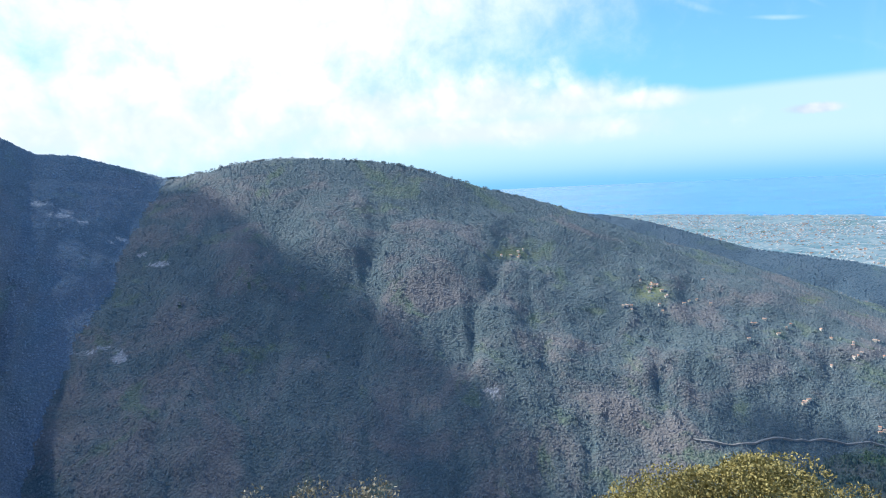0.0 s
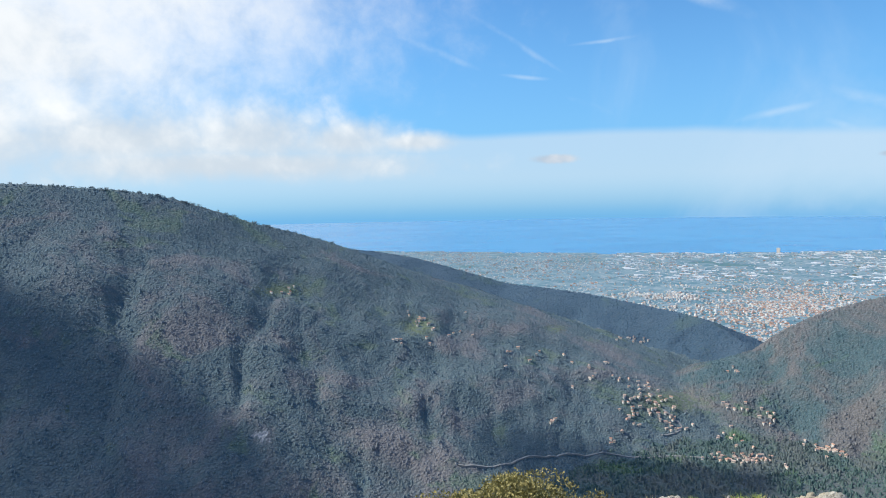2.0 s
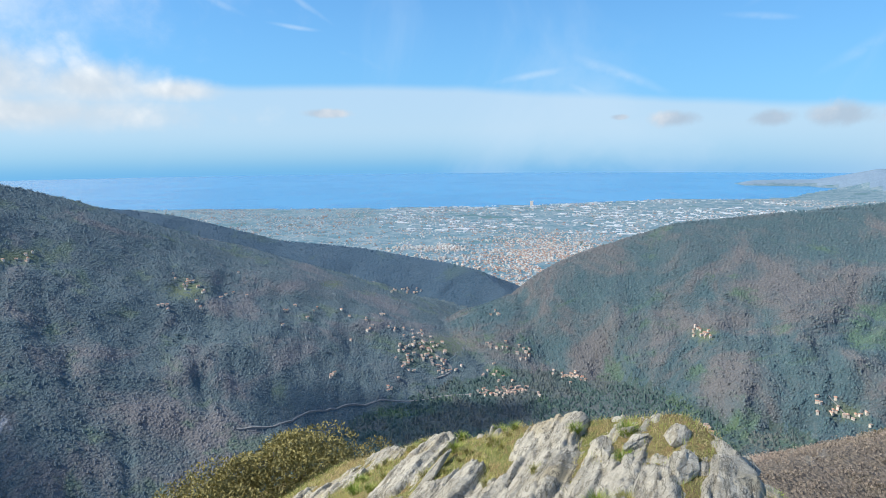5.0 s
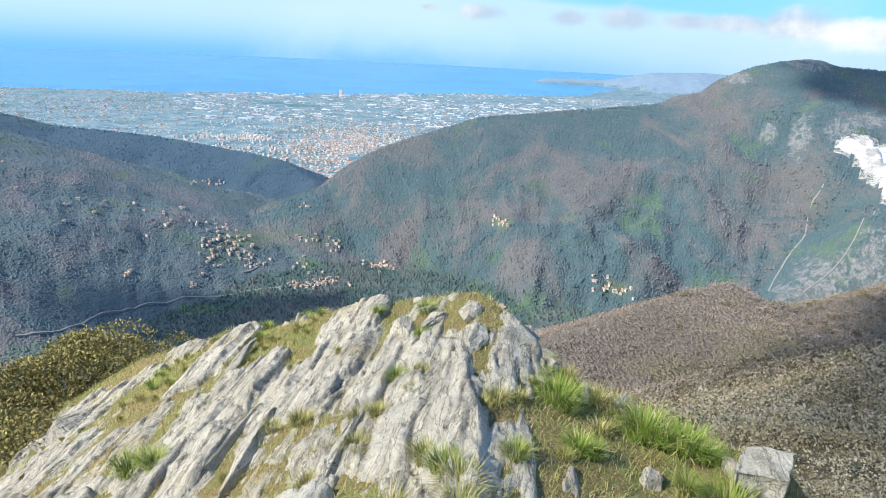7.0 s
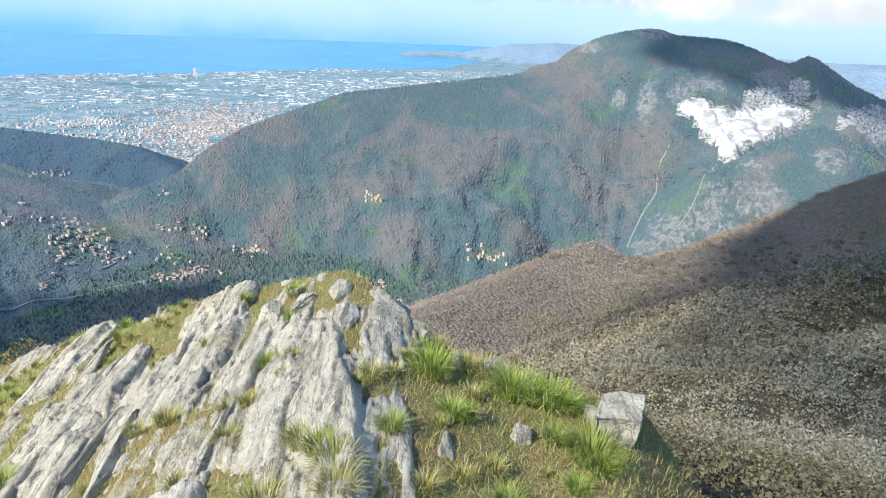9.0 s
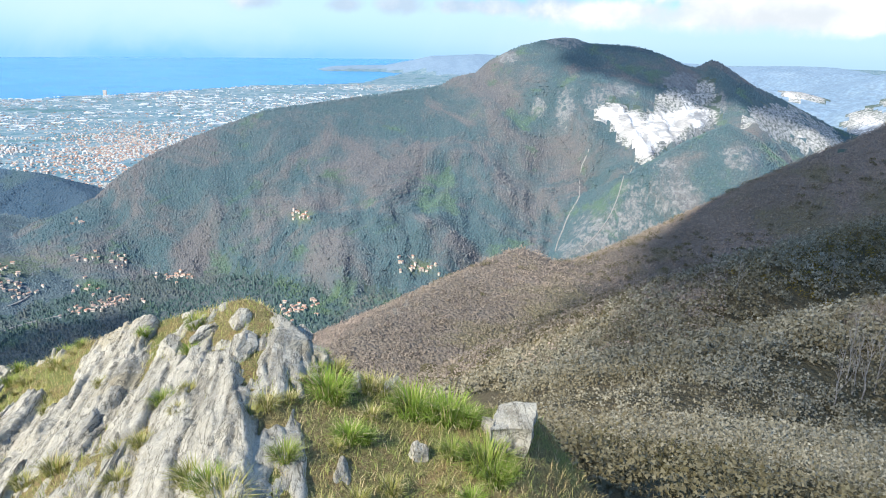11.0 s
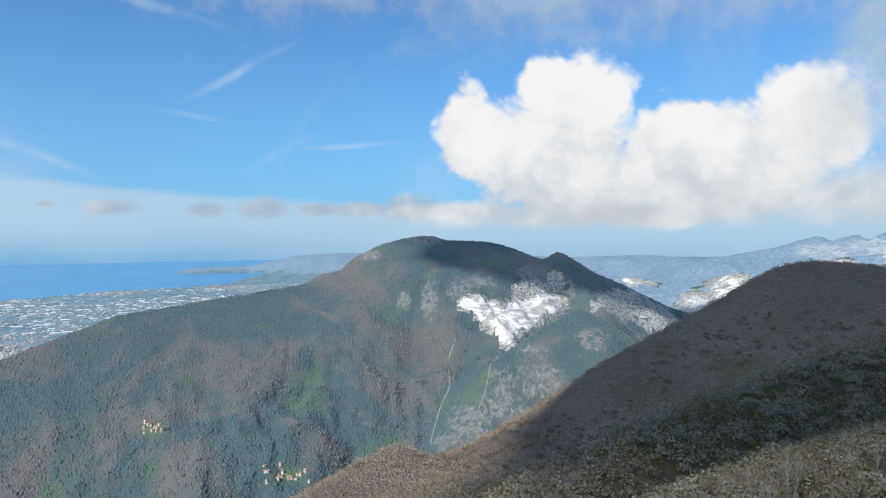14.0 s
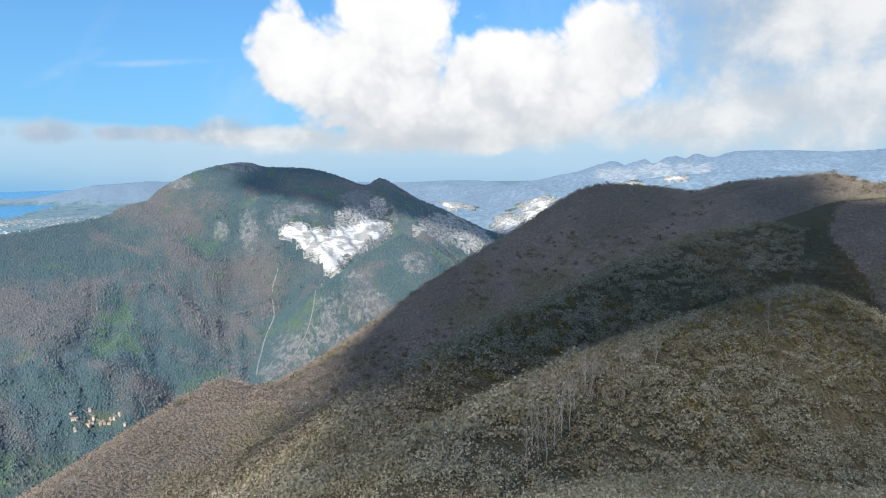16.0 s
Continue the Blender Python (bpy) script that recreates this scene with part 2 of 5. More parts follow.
def crown_material(name, brown, dark, green, sheen=0.18):
    """Tree crowns of a wood."""
    k = Mat(name, 0.95, 0.1)
    haze_sheen(k, sheen)
    one = k.island()
    c = wood_tones(k, brown, dark, green)
    c = k.mix(k.step(one, 0.5, 1.0, 0.0, 0.35), c, k.mix(0.5, c, (0.32, 0.34, 0.3)))
    c = k.mix(k.step(one, 0.0, 0.4, 0.3, 0.0), c, k.mix(0.8, c, (0.03, 0.05, 0.05)))
    return k.colour(k.mix(k.step(k.noise(2.2, 3, 0.7), 0.35, 0.65, 0.25, 0.0), c, k.mix(0.6, c, (0.03, 0.035, 0.04))))


def forest_material(name, brown, dark, green, scale, bump, stone=(0.29, 0.3, 0.295), sheen=0.12):
    """Woodland seen from afar, with pale rock and clearings."""
    k = Mat(name, 0.95, 0.1)
    haze_sheen(k, sheen)
    crowns = k.cells(scale)
    fine = k.noise(scale * 1.7, 5, 0.65)
    c = wood_tones(k, brown, dark, green)
    c = k.mix(k.step(fine, 0.3, 0.65, 0.15, 0.7), c, k.mix(0.6, c, (0.02, 0.025, 0.03)))
    c = k.mix(k.step(crowns, 0.1, 0.6, 0.2, 0.0), c, k.mix(0.5, c, (0.3, 0.3, 0.26)))
    crag = k.noise(scale * 0.35, 8, 0.72, 0.6, k.stretch(1.0, 1.0, 0.35))
    rock = k.step(k.math("ADD", k.math("MULTIPLY", k.attr("rock"), 0.4), crag), 0.72, 0.92)
    face = k.mix(k.step(k.noise(scale * 0.9, 6, 0.75), 0.4, 0.6), k.mix(0.5, stone, (0.12, 0.12, 0.12)), stone)
    c = k.mix(rock, c, face)
    c = k.mix(k.math("MULTIPLY", k.attr("meadow"), k.step(k.noise(scale * 0.3, 4), 0.35, 0.5)), c, (0.14, 0.175, 0.1))
    h = k.math("ADD", k.math("MULTIPLY", crowns, -1.0), fine)
    k.bump(h, bump, 1.2 / scale)
    return k.colour(c)


# distance haze is mixed into the tones of the farther woods as blue
LEFT_TONES = (0.25, 0.24, 0.24), (0.13, 0.19, 0.205), (0.165, 0.235, 0.165)
# blue haze and shade are put into the left mountain's wood colours
HAZY_SHADE_TONES = (0.21, 0.28, 0.36), (0.17, 0.26, 0.34), (0.17, 0.27, 0.3)
CENTRAL_TONES = (0.205, 0.2, 0.199), (0.092, 0.162, 0.18), (0.125, 0.215, 0.14)
VALLEY_TONES = (0.13, 0.15, 0.14), (0.075, 0.135, 0.12), (0.12, 0.2, 0.1)
# dark woods of the back ridge, with a blue haze tint in the colour
BACK_HAZE_TONES = (0.08, 0.14, 0.2), (0.065, 0.125, 0.185), (0.085, 0.15, 0.16)
MAT_LEFT = forest_material("left_woods", *LEFT_TONES, 0.8, 0.5, (0.45, 0.47, 0.5))
MAT_SHADY = forest_material("haze_blue_woods", *HAZY_SHADE_TONES, 0.8, 0.5, (0.55, 0.58, 0.62))
MAT_BACK = forest_material("back_woods", *BACK_HAZE_TONES, 0.7, 0.4)
MAT_CENTRAL = forest_material("central_woods", *CENTRAL_TONES, 0.8, 0.6)
MAT_NEAR = forest_material("near_woods", (0.4, 0.32, 0.26), (0.3, 0.25, 0.195), (0.3, 0.26, 0.15), 1.6, 0.8, (0.3, 0.27, 0.22), 0.03)
MAT_SLOPE = forest_material("olive_scrub_slope", (0.25, 0.195, 0.11), (0.17, 0.145, 0.08), (0.26, 0.205, 0.065), 3.0, 0.8, (0.3, 0.27, 0.2), 0.0)
MAT_VALLEY = forest_material("valley_woods", *VALLEY_TONES, 0.8, 0.5)
# painted pale blue in place of the haze before these far hills
MAT_FAR_HAZED = forest_material("hazed_far_hills", (0.3, 0.42, 0.54), (0.26, 0.38, 0.5), (0.3, 0.42, 0.52), 0.12, 0.15, (0.45, 0.52, 0.57))
MAT_CROWN_LEFT = crown_material("left_crowns", *LEFT_TONES, 0.4)
MAT_CROWN_SHADY = crown_material("haze_blue_crowns", *HAZY_SHADE_TONES, 0.5)
MAT_CROWN_BACK = crown_material("back_crowns", *BACK_HAZE_TONES)
MAT_CROWN_CENTRAL = crown_material("central_crowns", *CENTRAL_TONES)
MAT_CROWN_VALLEY = crown_material("valley_crowns", *VALLEY_TONES)
MAT_CROWN_NEAR = crown_material("near_crowns", (0.46, 0.37, 0.3), (0.33, 0.275, 0.22), (0.35, 0.305, 0.19), 0.05)


def plain_material():
    k = Mat("hazed_coastal_plain", 0.9, 0.2)
    # the blue-grey of distance haze is painted into the ground colours
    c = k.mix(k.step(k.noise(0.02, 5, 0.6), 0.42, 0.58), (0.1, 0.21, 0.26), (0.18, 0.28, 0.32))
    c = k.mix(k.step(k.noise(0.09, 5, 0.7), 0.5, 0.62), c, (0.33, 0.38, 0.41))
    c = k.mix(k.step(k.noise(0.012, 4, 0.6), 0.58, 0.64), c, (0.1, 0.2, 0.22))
    return k.colour(c)


def quarry_material():
    """Cut marble: white faces and spoil, grey weathered rock, thin scrub at the ragged rim."""
    k = Mat("white_marble_quarry", 0.85, 0.1)
    streak = k.noise(0.06, 8, 0.68, 1.0)
    steps = k.noise(1.0, 6, 0.65, 0.3, k.stretch(0.06, 0.06, 0.6))
    c = k.mix(k.step(streak, 0.47, 0.56), (0.88, 0.87, 0.84), (0.46, 0.455, 0.44))
    c = k.mix(k.step(steps, 0.56, 0.62, 0.0, 0.6), c, (0.36, 0.355, 0.35))
    c = k.mix(k.step(k.noise(0.5, 6, 0.7), 0.6, 0.7, 0.0, 0.4), c, (0.3, 0.3, 0.3))
    rim = k.math("ADD", k.attr("quarry"), k.math("MULTIPLY", k.math("SUBTRACT", k.noise(0.1, 8, 0.7, 0.8), 0.5), 1.5))
    grey = k.mix(k.step(k.noise(0.5, 7, 0.72), 0.42, 0.56), (0.15, 0.17, 0.16), (0.5, 0.5, 0.48))
    c = k.mix(k.step(rim, 0.62, 0.74), grey, c)
    c = k.mix(k.step(rim, 0.16, 0.36), (0.1, 0.14, 0.12), c)
    k.bump(steps, 0.8, 3.0)
    return k.colour(c)


def sea_material():
    k = Mat("sea_water", 0.22, 0.5)
    k.b.inputs["IOR"].default_value = 1.33
    k.bump(k.noise(0.5, 6, 0.7), 0.5, 0.6)
    return k.colour(k.mix(k.step(k.noise(0.004, 4, 0.5, 0.3), 0.4, 0.6), (0.05, 0.26, 0.5), (0.06, 0.29, 0.54)))


MAT_PLAIN, MAT_QUARRY, MAT_SEA = plain_material(), quarry_material(), sea_material()


def building_material():
    k = Mat("town_walls", 0.85, 0.2)
    one = k.island()
    c = k.mix(k.step(one, 0.3, 0.32), (0.72, 0.72, 0.71), (0.58, 0.52, 0.46))
    c = k.mix(k.step(one, 0.6, 0.62), c, (0.5, 0.28, 0.2))
    c = k.mix(k.step(one, 0.78, 0.8), c, (0.35, 0.38, 0.4))
    c = k.mix(k.step(one, 0.9, 0.92), c, (0.64, 0.68, 0.72))
    return k.colour(k.mix(k.step(k.noise(0.6, 4, 0.7), 0.45, 0.6, 0.0, 0.5), c, (0.25, 0.27, 0.28)))


def plaster(name, a, b):
    k = Mat(name, 0.9, 0.2)
    c = k.mix(k.step(k.rand(), 0.0, 1.0), a, b)
    return k.colour(k.mix(k.step(k.noise(1.5, 5, 0.7), 0.5, 0.7, 0.0, 0.4), c, (0.25, 0.23, 0.2)))


MAT_TOWN = building_material()
MAT_WALL = plaster("house_plaster", (0.78, 0.74, 0.67), (0.72, 0.64, 0.53))
MAT_ROOF = plaster("clay_roof", (0.52, 0.3, 0.22), (0.55, 0.42, 0.35))
MAT_BLOCK = plaster("apartment_plaster", (0.76, 0.74, 0.7), (0.7, 0.6, 0.52))
MAT_ROAD = plaster("pale_road", (0.27, 0.275, 0.275), (0.3, 0.3, 0.29))
MAT_GLASS_DARK = plaster("dark_windows", (0.08, 0.09, 0.1), (0.1, 0.12, 0.13))


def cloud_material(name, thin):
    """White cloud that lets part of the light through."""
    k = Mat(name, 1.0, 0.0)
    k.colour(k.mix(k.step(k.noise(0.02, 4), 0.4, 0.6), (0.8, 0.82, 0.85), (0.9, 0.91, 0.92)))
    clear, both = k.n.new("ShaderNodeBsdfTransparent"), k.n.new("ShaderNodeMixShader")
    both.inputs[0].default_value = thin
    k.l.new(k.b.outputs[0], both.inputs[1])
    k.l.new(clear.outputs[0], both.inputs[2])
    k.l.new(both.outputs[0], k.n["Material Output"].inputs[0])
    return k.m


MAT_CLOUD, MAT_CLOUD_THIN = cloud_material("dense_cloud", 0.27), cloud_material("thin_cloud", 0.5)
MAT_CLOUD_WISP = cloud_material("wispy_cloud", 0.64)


# ---- the land ----
def lattice(ix, iy, seed):
    h = (ix.astype(np.int64) * 374761393 + iy.astype(np.int64) * 668265263 + seed * 974634777) & 0x7FFFFFFF
    h = ((h ^ (h >> 13)) * 1274126177) & 0x7FFFFFFF
    return ((h ^ (h >> 16)) & 0xFFFF) / 65535.0


def value_noise(x, y, seed=0):
    ix, iy = np.floor(x), np.floor(y)
    u, v = x - ix, y - iy
    u, v = u * u * (3 - 2 * u), v * v * (3 - 2 * v)
    a, b = lattice(ix, iy, seed), lattice(ix + 1, iy, seed)
    c, d = lattice(ix, iy + 1, seed), lattice(ix + 1, iy + 1, seed)
    return (a + (b - a) * u) * (1 - v) + (c + (d - c) * u) * v


def fbm(x, y, octaves=5, seed=0, gain=0.5):
    s, amp, tot = np.zeros_like(x), 1.0, 0.0
    for o in range(octaves):
        s += amp * value_noise(x * 2.03 ** o + 17.1 * o, y * 2.03 ** o - 9.7 * o, seed + o)
        tot += amp
        amp *= gain
    return s / tot * 2 - 1


EYE = 1.6
SEA_Z = EYE - 150.0


def spot(az, d, el):
    """A place by bearing, distance and angle of height from the summit."""
    a = radians(az)
    return (d * math.sin(a), d * math.cos(a), EYE + d * math.tan(radians(el)))


# name: inner slope, outer slope, roughness, crest places (bearing, distance, angle of height)
RIDGES = {
    "left_mountain": (0.6, 0.5, 12.0, [(-75, 560, 9), (-45, 545, 6), (-33.2, 535, 4.0), (-31.2, 532, 2.8), (-28.7, 528, 2.6), (-26.1, 522, 1.8), (-22.2, 515, 0.5)]),
    "left_hill": ((232.0, -126.0), 0.5, 7.0, [(-22.2, 515, 0.5), (-21, 505, 0.7), (-17.9, 490, 1.4), (-13.9, 480, 1.8), (-8.8, 475, 1.5), (-4, 470, 0.9), (-0.7, 468, -0.1),
                                   (3.1, 470, -1.4), (7.8, 475, -2.8), (10.6, 480, -3.8), (13.2, 484, -4.9), (17.5, 486, -6.6), (20.8, 486, -7.6),
                                   (24.7, 482, -9.3), (29.2, 474, -11.6), (34, 455, -14.6), (37, 435, -17)]),
    "back_ridge": (0.45, 0.4, 6.0, [(6, 800, -3.4), (13.1, 740, -4.2), (16.5, 720, -4.8), (20.9, 690, -6.1), (24.7, 670, -7.2), (31.2, 640, -8.0), (37.9, 600, -9.3),
                                    (40.8, 580, -9.9), (43.6, 550, -11.6)]),
    "central_mountain": (0.5, 0.5, 19.0, [(44.8, 445, -12.0), (46.7, 450, -10.3), (50.1, 460, -8.5), (55.2, 470, -6.7), (57.9, 475, -5.8), (61.4, 482, -5.3), (65.6, 490, -4.7),
                                         (69.5, 500, -4.2), (72.1, 510, -3.8), (73.4, 516, -3.1), (75.4, 525, -2.6), (76.3, 530, -1.7), (78.2, 540, -0.7),
                                         (81, 552, 0.1), (82.9, 560, 0.2), (84.3, 565, -0.2), (87.6, 575, -0.4), (89.9, 580, -1.0), (92.3, 586, -1.9),
                                         (93.6, 590, -1.3), (95.1, 596, -2.1), (96.9, 604, -3.2), (99.3, 615, -4.2), (104.2, 640, -6.4), (112, 660, -8)]),
    "conic_hill": (0.62, 0.55, 7.0, [(83.3, 340, -17.8), (86.5, 362, -14), (88.6, 380, -10.4), (92.7, 398, -7.5), (95.4, 410, -6.1), (97.3, 416, -6.8), (100.2, 426, -9), (104, 440, -13)]),
    "near_ridge": (0.12, 0.62, 2.2, [(56, 72, -34), (62, 82, -27.8), (65, 90, -24.5), (71, 104, -21.7), (75.2, 116, -19.5), (79.3, 128, -17.2), (80.3, 129, -17.1),
                                     (83.3, 132, -17.9), (85.9, 136, -17.6), (88.3, 142, -16.7), (93.2, 152, -14.4), (97.6, 162, -11), (101.8, 174, -7.9),
                                     (105.8, 186, -5.4), (109.4, 196, -3), (112, 204, -1.9), (116.1, 206, -2), (120.4, 208, -2.5), (122.4, 205, -1.7),
                                     (126.4, 198, -1.3), (129.3, 192, -1.0), (132.4, 188, -1.8), (140, 180, -1), (150, 180, 0)]),
    "ridge_behind": (0.3, 0.5, 5.0, [(150, 240, 1), (180, 260, 3), (220, 300, 3), (245, 340, 4)]),
    "near_spur": (0.42, 0.7, 2.2, [(88, 38, -28), (94.4, 46, -22), (98.5, 54, -18.3), (103.3, 64, -15), (108, 74, -12.4), (112.2, 84, -10.3), (116, 96, -8.2), (120.3, 112, -6.4),
                                  (125.8, 135, -4.8), (130.1, 155, -3.2), (140, 165, -2)]),
    "near_rib": (0.6, 0.6, 1.2, [(90, 14, -33), (94, 18, -30.2), (97.9, 22, -27.6), (102.8, 28, -24.6), (108.5, 37, -19.8), (114.3, 48, -16.4), (120, 60, -13.5), (128, 76, -10)]),
    "far_range": (0.22, 0.3, 14.0, [(93, 1500, -1.9), (95.5, 1450, -2.3), (97.8, 1400, -1.7), (100.3, 1350, -1.8), (104.9, 1300, -1.9), (109.2, 1150, -1.2), (111.6, 1000, -0.7),
                                    (113.1, 960, -0.1), (114.2, 960, -0.5), (115.6, 950, 0.1), (116.4, 950, -0.3), (117.8, 945, 0.4), (118.6, 940, 0.0), (119.6, 940, 0.5), (121, 935, 0.1), (122.4, 930, 0.5), (126.3, 930, 0.5), (132, 940, 0.6), (150, 900, 2)]),
    "far_quarry_ridge": (0.4, 0.4, 4.0, [(97.5, 800, -3.3), (100, 800, -3.4), (103.5, 800, -4.2), (106, 740, -3.4), (108.5, 720, -2.6), (113.5, 700, -1.9), (117, 690, -1.4), (124, 690, -1.0), (135, 700, -1)]),
    "headland": (0.16, 0.2, 10.0, [(61.8, 3350, -2.62), (63.3, 3300, -2.3), (65.5, 3300, -2.2), (67.4, 3300, -2.2), (69.5, 3300, -1.8), (71.4, 3300, -1.4), (75.2, 3300, -1.2), (82, 3300, -1.4), (92, 3300, -1.6), (102, 3200, -1.6)]),
}
NAMES = list(RIDGES)
COAST_AZ, COAST_D = (-90, -40, 0, 13.8, 21.9, 33.2, 46.1, 54.2, 56.9, 63.4, 66, 69, 72, 180), (2300, 2200, 2100, 2020, 1906, 1826, 1906, 2092, 2200, 2260, 2400, 3000, 4960, 4960)
SLOPE_AZ, SLOPE_K = (-180, -60, 0, 45, 75, 95, 115, 135, 180), (0.4, 0.6, 0.66, 0.7, 0.66, 0.58, 0.47, 0.42, 0.4)


def smooth_line(pts, steps):
    """The same line with its kinks rounded."""
    if steps < 2:
        return pts
    v = [Vector(p) for p in pts]
    out = []
    for i in range(len(v) - 1):
        a, b, c, d = v[max(i - 1, 0)], v[i], v[i + 1], v[min(i + 2, len(v) - 1)]
        for j in range(steps):
            t = j / steps
            q = 0.5 * (2 * b + (c - a) * t + (2 * a - 5 * b + 4 * c - d) * t * t + (3 * b - a - 3 * c + d) * t ** 3)
            out.append((q.x, q.y, q.z))
    return out + [tuple(v[-1])]


def crest_field(x, y, inner, outer, pts, highest=False, blend=False):
    """Height of a ridge: its crest falls off to both sides, differently towards the summit and away from it."""
    best_d, best_z, best_in = np.full(x.shape, 1e9), np.full(x.shape, -1e9), np.zeros_like(x)
    fan = isinstance(inner, tuple)
    pts = smooth_line([spot(*p) for p in pts], 3 if len(pts) > 12 else 1)
    r = np.hypot(x, y)
    w = 2.5
    sum_w, sum_z = np.zeros_like(x), np.zeros_like(x)
    for (ax, ay, az), (bx, by, bz) in zip(pts, pts[1:]):
        dx, dy = bx - ax, by - ay
        s = np.clip(((x - ax) * dx + (y - ay) * dy) / (dx * dx + dy * dy), 0, 1)
        px, py, pz = ax + s * dx, ay + s * dy, az + s * (bz - az)
        d = np.hypot(x - px, y - py)
        if fan:
            # the slope runs out at one level, a given way from the crest
            k = np.clip((pz - inner[1]) / inner[0], 0.34, 0.65)
            h = pz - k * (np.sqrt(d * d + w * w) - w)
            m = h > best_z
            best_z = np.where(m, h, best_z)
            best_d = np.minimum(d, best_d)
            continue
        if highest:
            near = np.hypot(px, py) - r
            k = outer + (inner - outer) * np.clip(0.5 + 0.8 * near / (d + 0.5), 0, 1)
            best_z = np.maximum(best_z, pz - k * (np.sqrt(d * d + w * w) - w))
            best_d = np.minimum(d, best_d)
            continue
        if blend:
            # heights of the whole crest, the nearest counting most
            q = math.hypot(dx, dy) / (d + 0.6) ** 5
            sum_w, sum_z = sum_w + q, sum_z + q * pz
        m = d < best_d
        best_d = np.where(m, d, best_d)
        best_z = np.where(m, pz, best_z)
        best_in = np.where(m, np.hypot(px, py) - r, best_in)
    if fan or highest:
        return best_z, best_d
    if blend:
        best_z = sum_z / sum_w
    k = outer + (inner - outer) * np.clip(0.5 + 0.8 * best_in / (best_d + 0.5), 0, 1)
    return best_z - k * (np.sqrt(best_d ** 2 + w * w) - w), best_d


def hollow(x, y, i, sc=0.016):
    """0 on the ribs of a hillside, growing into its gullies."""
    return np.abs(fbm(x * sc * 0.7 + 5, y * sc * 0.7, 4, 31 + i))


# how deep the gullies of a hillside are cut, and how close together
GULLIES = {"left_mountain": (2.0, 0.02), "left_hill": (2.0, 0.024), "central_mountain": (3.0, 0.022), "conic_hill": (2.5, 0.03), "back_ridge": (3.0, 0.02)}


def gully(x, y, close, i):
    """1 in the beds of the gullies that run down towards the summit's foot, 0 on the ribs between."""
    r, across = np.hypot(x, y), np.arctan2(x, y) * 450
    bend = across + 18 * fbm(x * 0.02, y * 0.02, 3, 151 + i)
    a = np.clip(1 - np.abs(fbm(bend * close, r * close * 0.3, 4, 131 + i)) / 0.32, 0, 1)
    b = np.clip(1 - np.abs(fbm(bend * close * 3.1, r * close * 0.9, 3, 141 + i)) / 0.32, 0, 1)
    return a + 0.3 * b


def land(x, y):
    """Height of the land, and which ridge it belongs to (len(NAMES): valley, +1: plain, +2: summit)."""
    r, az = np.hypot(x, y), np.degrees(np.arctan2(x, y))
    coast = np.interp(az, COAST_AZ, COAST_D)
    floor = np.interp(r, (0, 330, 660, 1300, 1800, 4960), (-122, -122, -133, -144, -147.2, -147.8))
    floor = floor - 14 * np.interp(az, (0, 25), (1, 0)) * np.interp(r, (380, 480), (1, 0))
    floor = np.where(r > coast, -149.6, np.maximum(floor, SEA_Z + 0.4)) + 0 * r
    floor += fbm(x * 0.012, y * 0.012, 5, 3) * np.interp(r, (0, 500, 800), (5, 4, 0.0))
    total, owner = floor, np.where(r > 640, len(NAMES) + 1, len(NAMES))
    soft = np.clip(r * 0.012, 0.2, 6)
    for i, name in enumerate(NAMES):
        inner, outer, rough, pts = RIDGES[name]
        h, d = crest_field(x, y, inner, outer, pts, name in ("near_spur", "near_rib"), name == "near_ridge")
        sc = 0.035 if rough < 2.3 else 0.016
        relief = fbm(x * sc, y * sc, 6, 11 + i, 0.55)
        relief = 0.6 * relief - 0.7 * hollow(x, y, i, sc) + 0.15
        if name in GULLIES:
            depth, close = GULLIES[name]
            cut = gully(x, y, close, i)
            h = h - depth * (cut - 0.3) * np.clip((d - 14) / 70, 0, 1)
        if name == "near_ridge":
            h = h - 0.8
        h = h + relief * rough * np.clip(d / (rough * 5.0), 0.04, 1.6) - 0.25 * rough * 0.04
        up = h > total
        owner = np.where(up, i, owner)
        e = np.clip(0.5 + 0.5 * (h - total) / soft, 0, 1)
        total = total * (1 - e) + h * e + soft * e * (1 - e) * 0.5
    k = np.interp(az, SLOPE_AZ, SLOPE_K)
    cone = -0.9 - k * np.maximum(0, r - 3.5) + fbm(x * 0.12, y * 0.12, 4, 77) * np.clip(r * 0.02, 0, 1.0)
    owner = np.where(cone > total, len(NAMES) + 2, owner)
    e = np.clip(0.5 + 0.5 * (cone - total) / soft, 0, 1)
    total = total * (1 - e) + cone * e
    return total, owner


def land_z(x, y):
    z, _ = land(np.array([float(x)]), np.array([float(y)]))
    return float(z[0])


def mesh_from(name, verts, faces, smooth=True, material=None, attrs=None):
    me = bpy.data.meshes.new(name)
    verts, faces = np.asarray(verts, np.float32), np.asarray(faces, np.int32)
    n = faces.shape[1]
    me.vertices.add(len(verts))
    me.vertices.foreach_set("co", verts.ravel())
    me.loops.add(faces.size)
    me.loops.foreach_set("vertex_index", faces.ravel())
    me.polygons.add(len(faces))
    me.polygons.foreach_set("loop_start", np.arange(len(faces), dtype=np.int32) * n)
    me.polygons.foreach_set("loop_total", np.full(len(faces), n, np.int32))
    me.polygons.foreach_set("use_smooth", np.full(len(faces), smooth))
    for key, values in (attrs or {}).items():
        a = me.attributes.new(key, "FLOAT", "POINT")
        a.data.foreach_set("value", np.asarray(values, np.float32))
    me.update()
    me.validate()
    if material:
        me.materials.append(material)
    return me


def rings(a, b, ratio):
    return list(a * ratio ** np.arange(int(math.log(b / a) / math.log(ratio))))


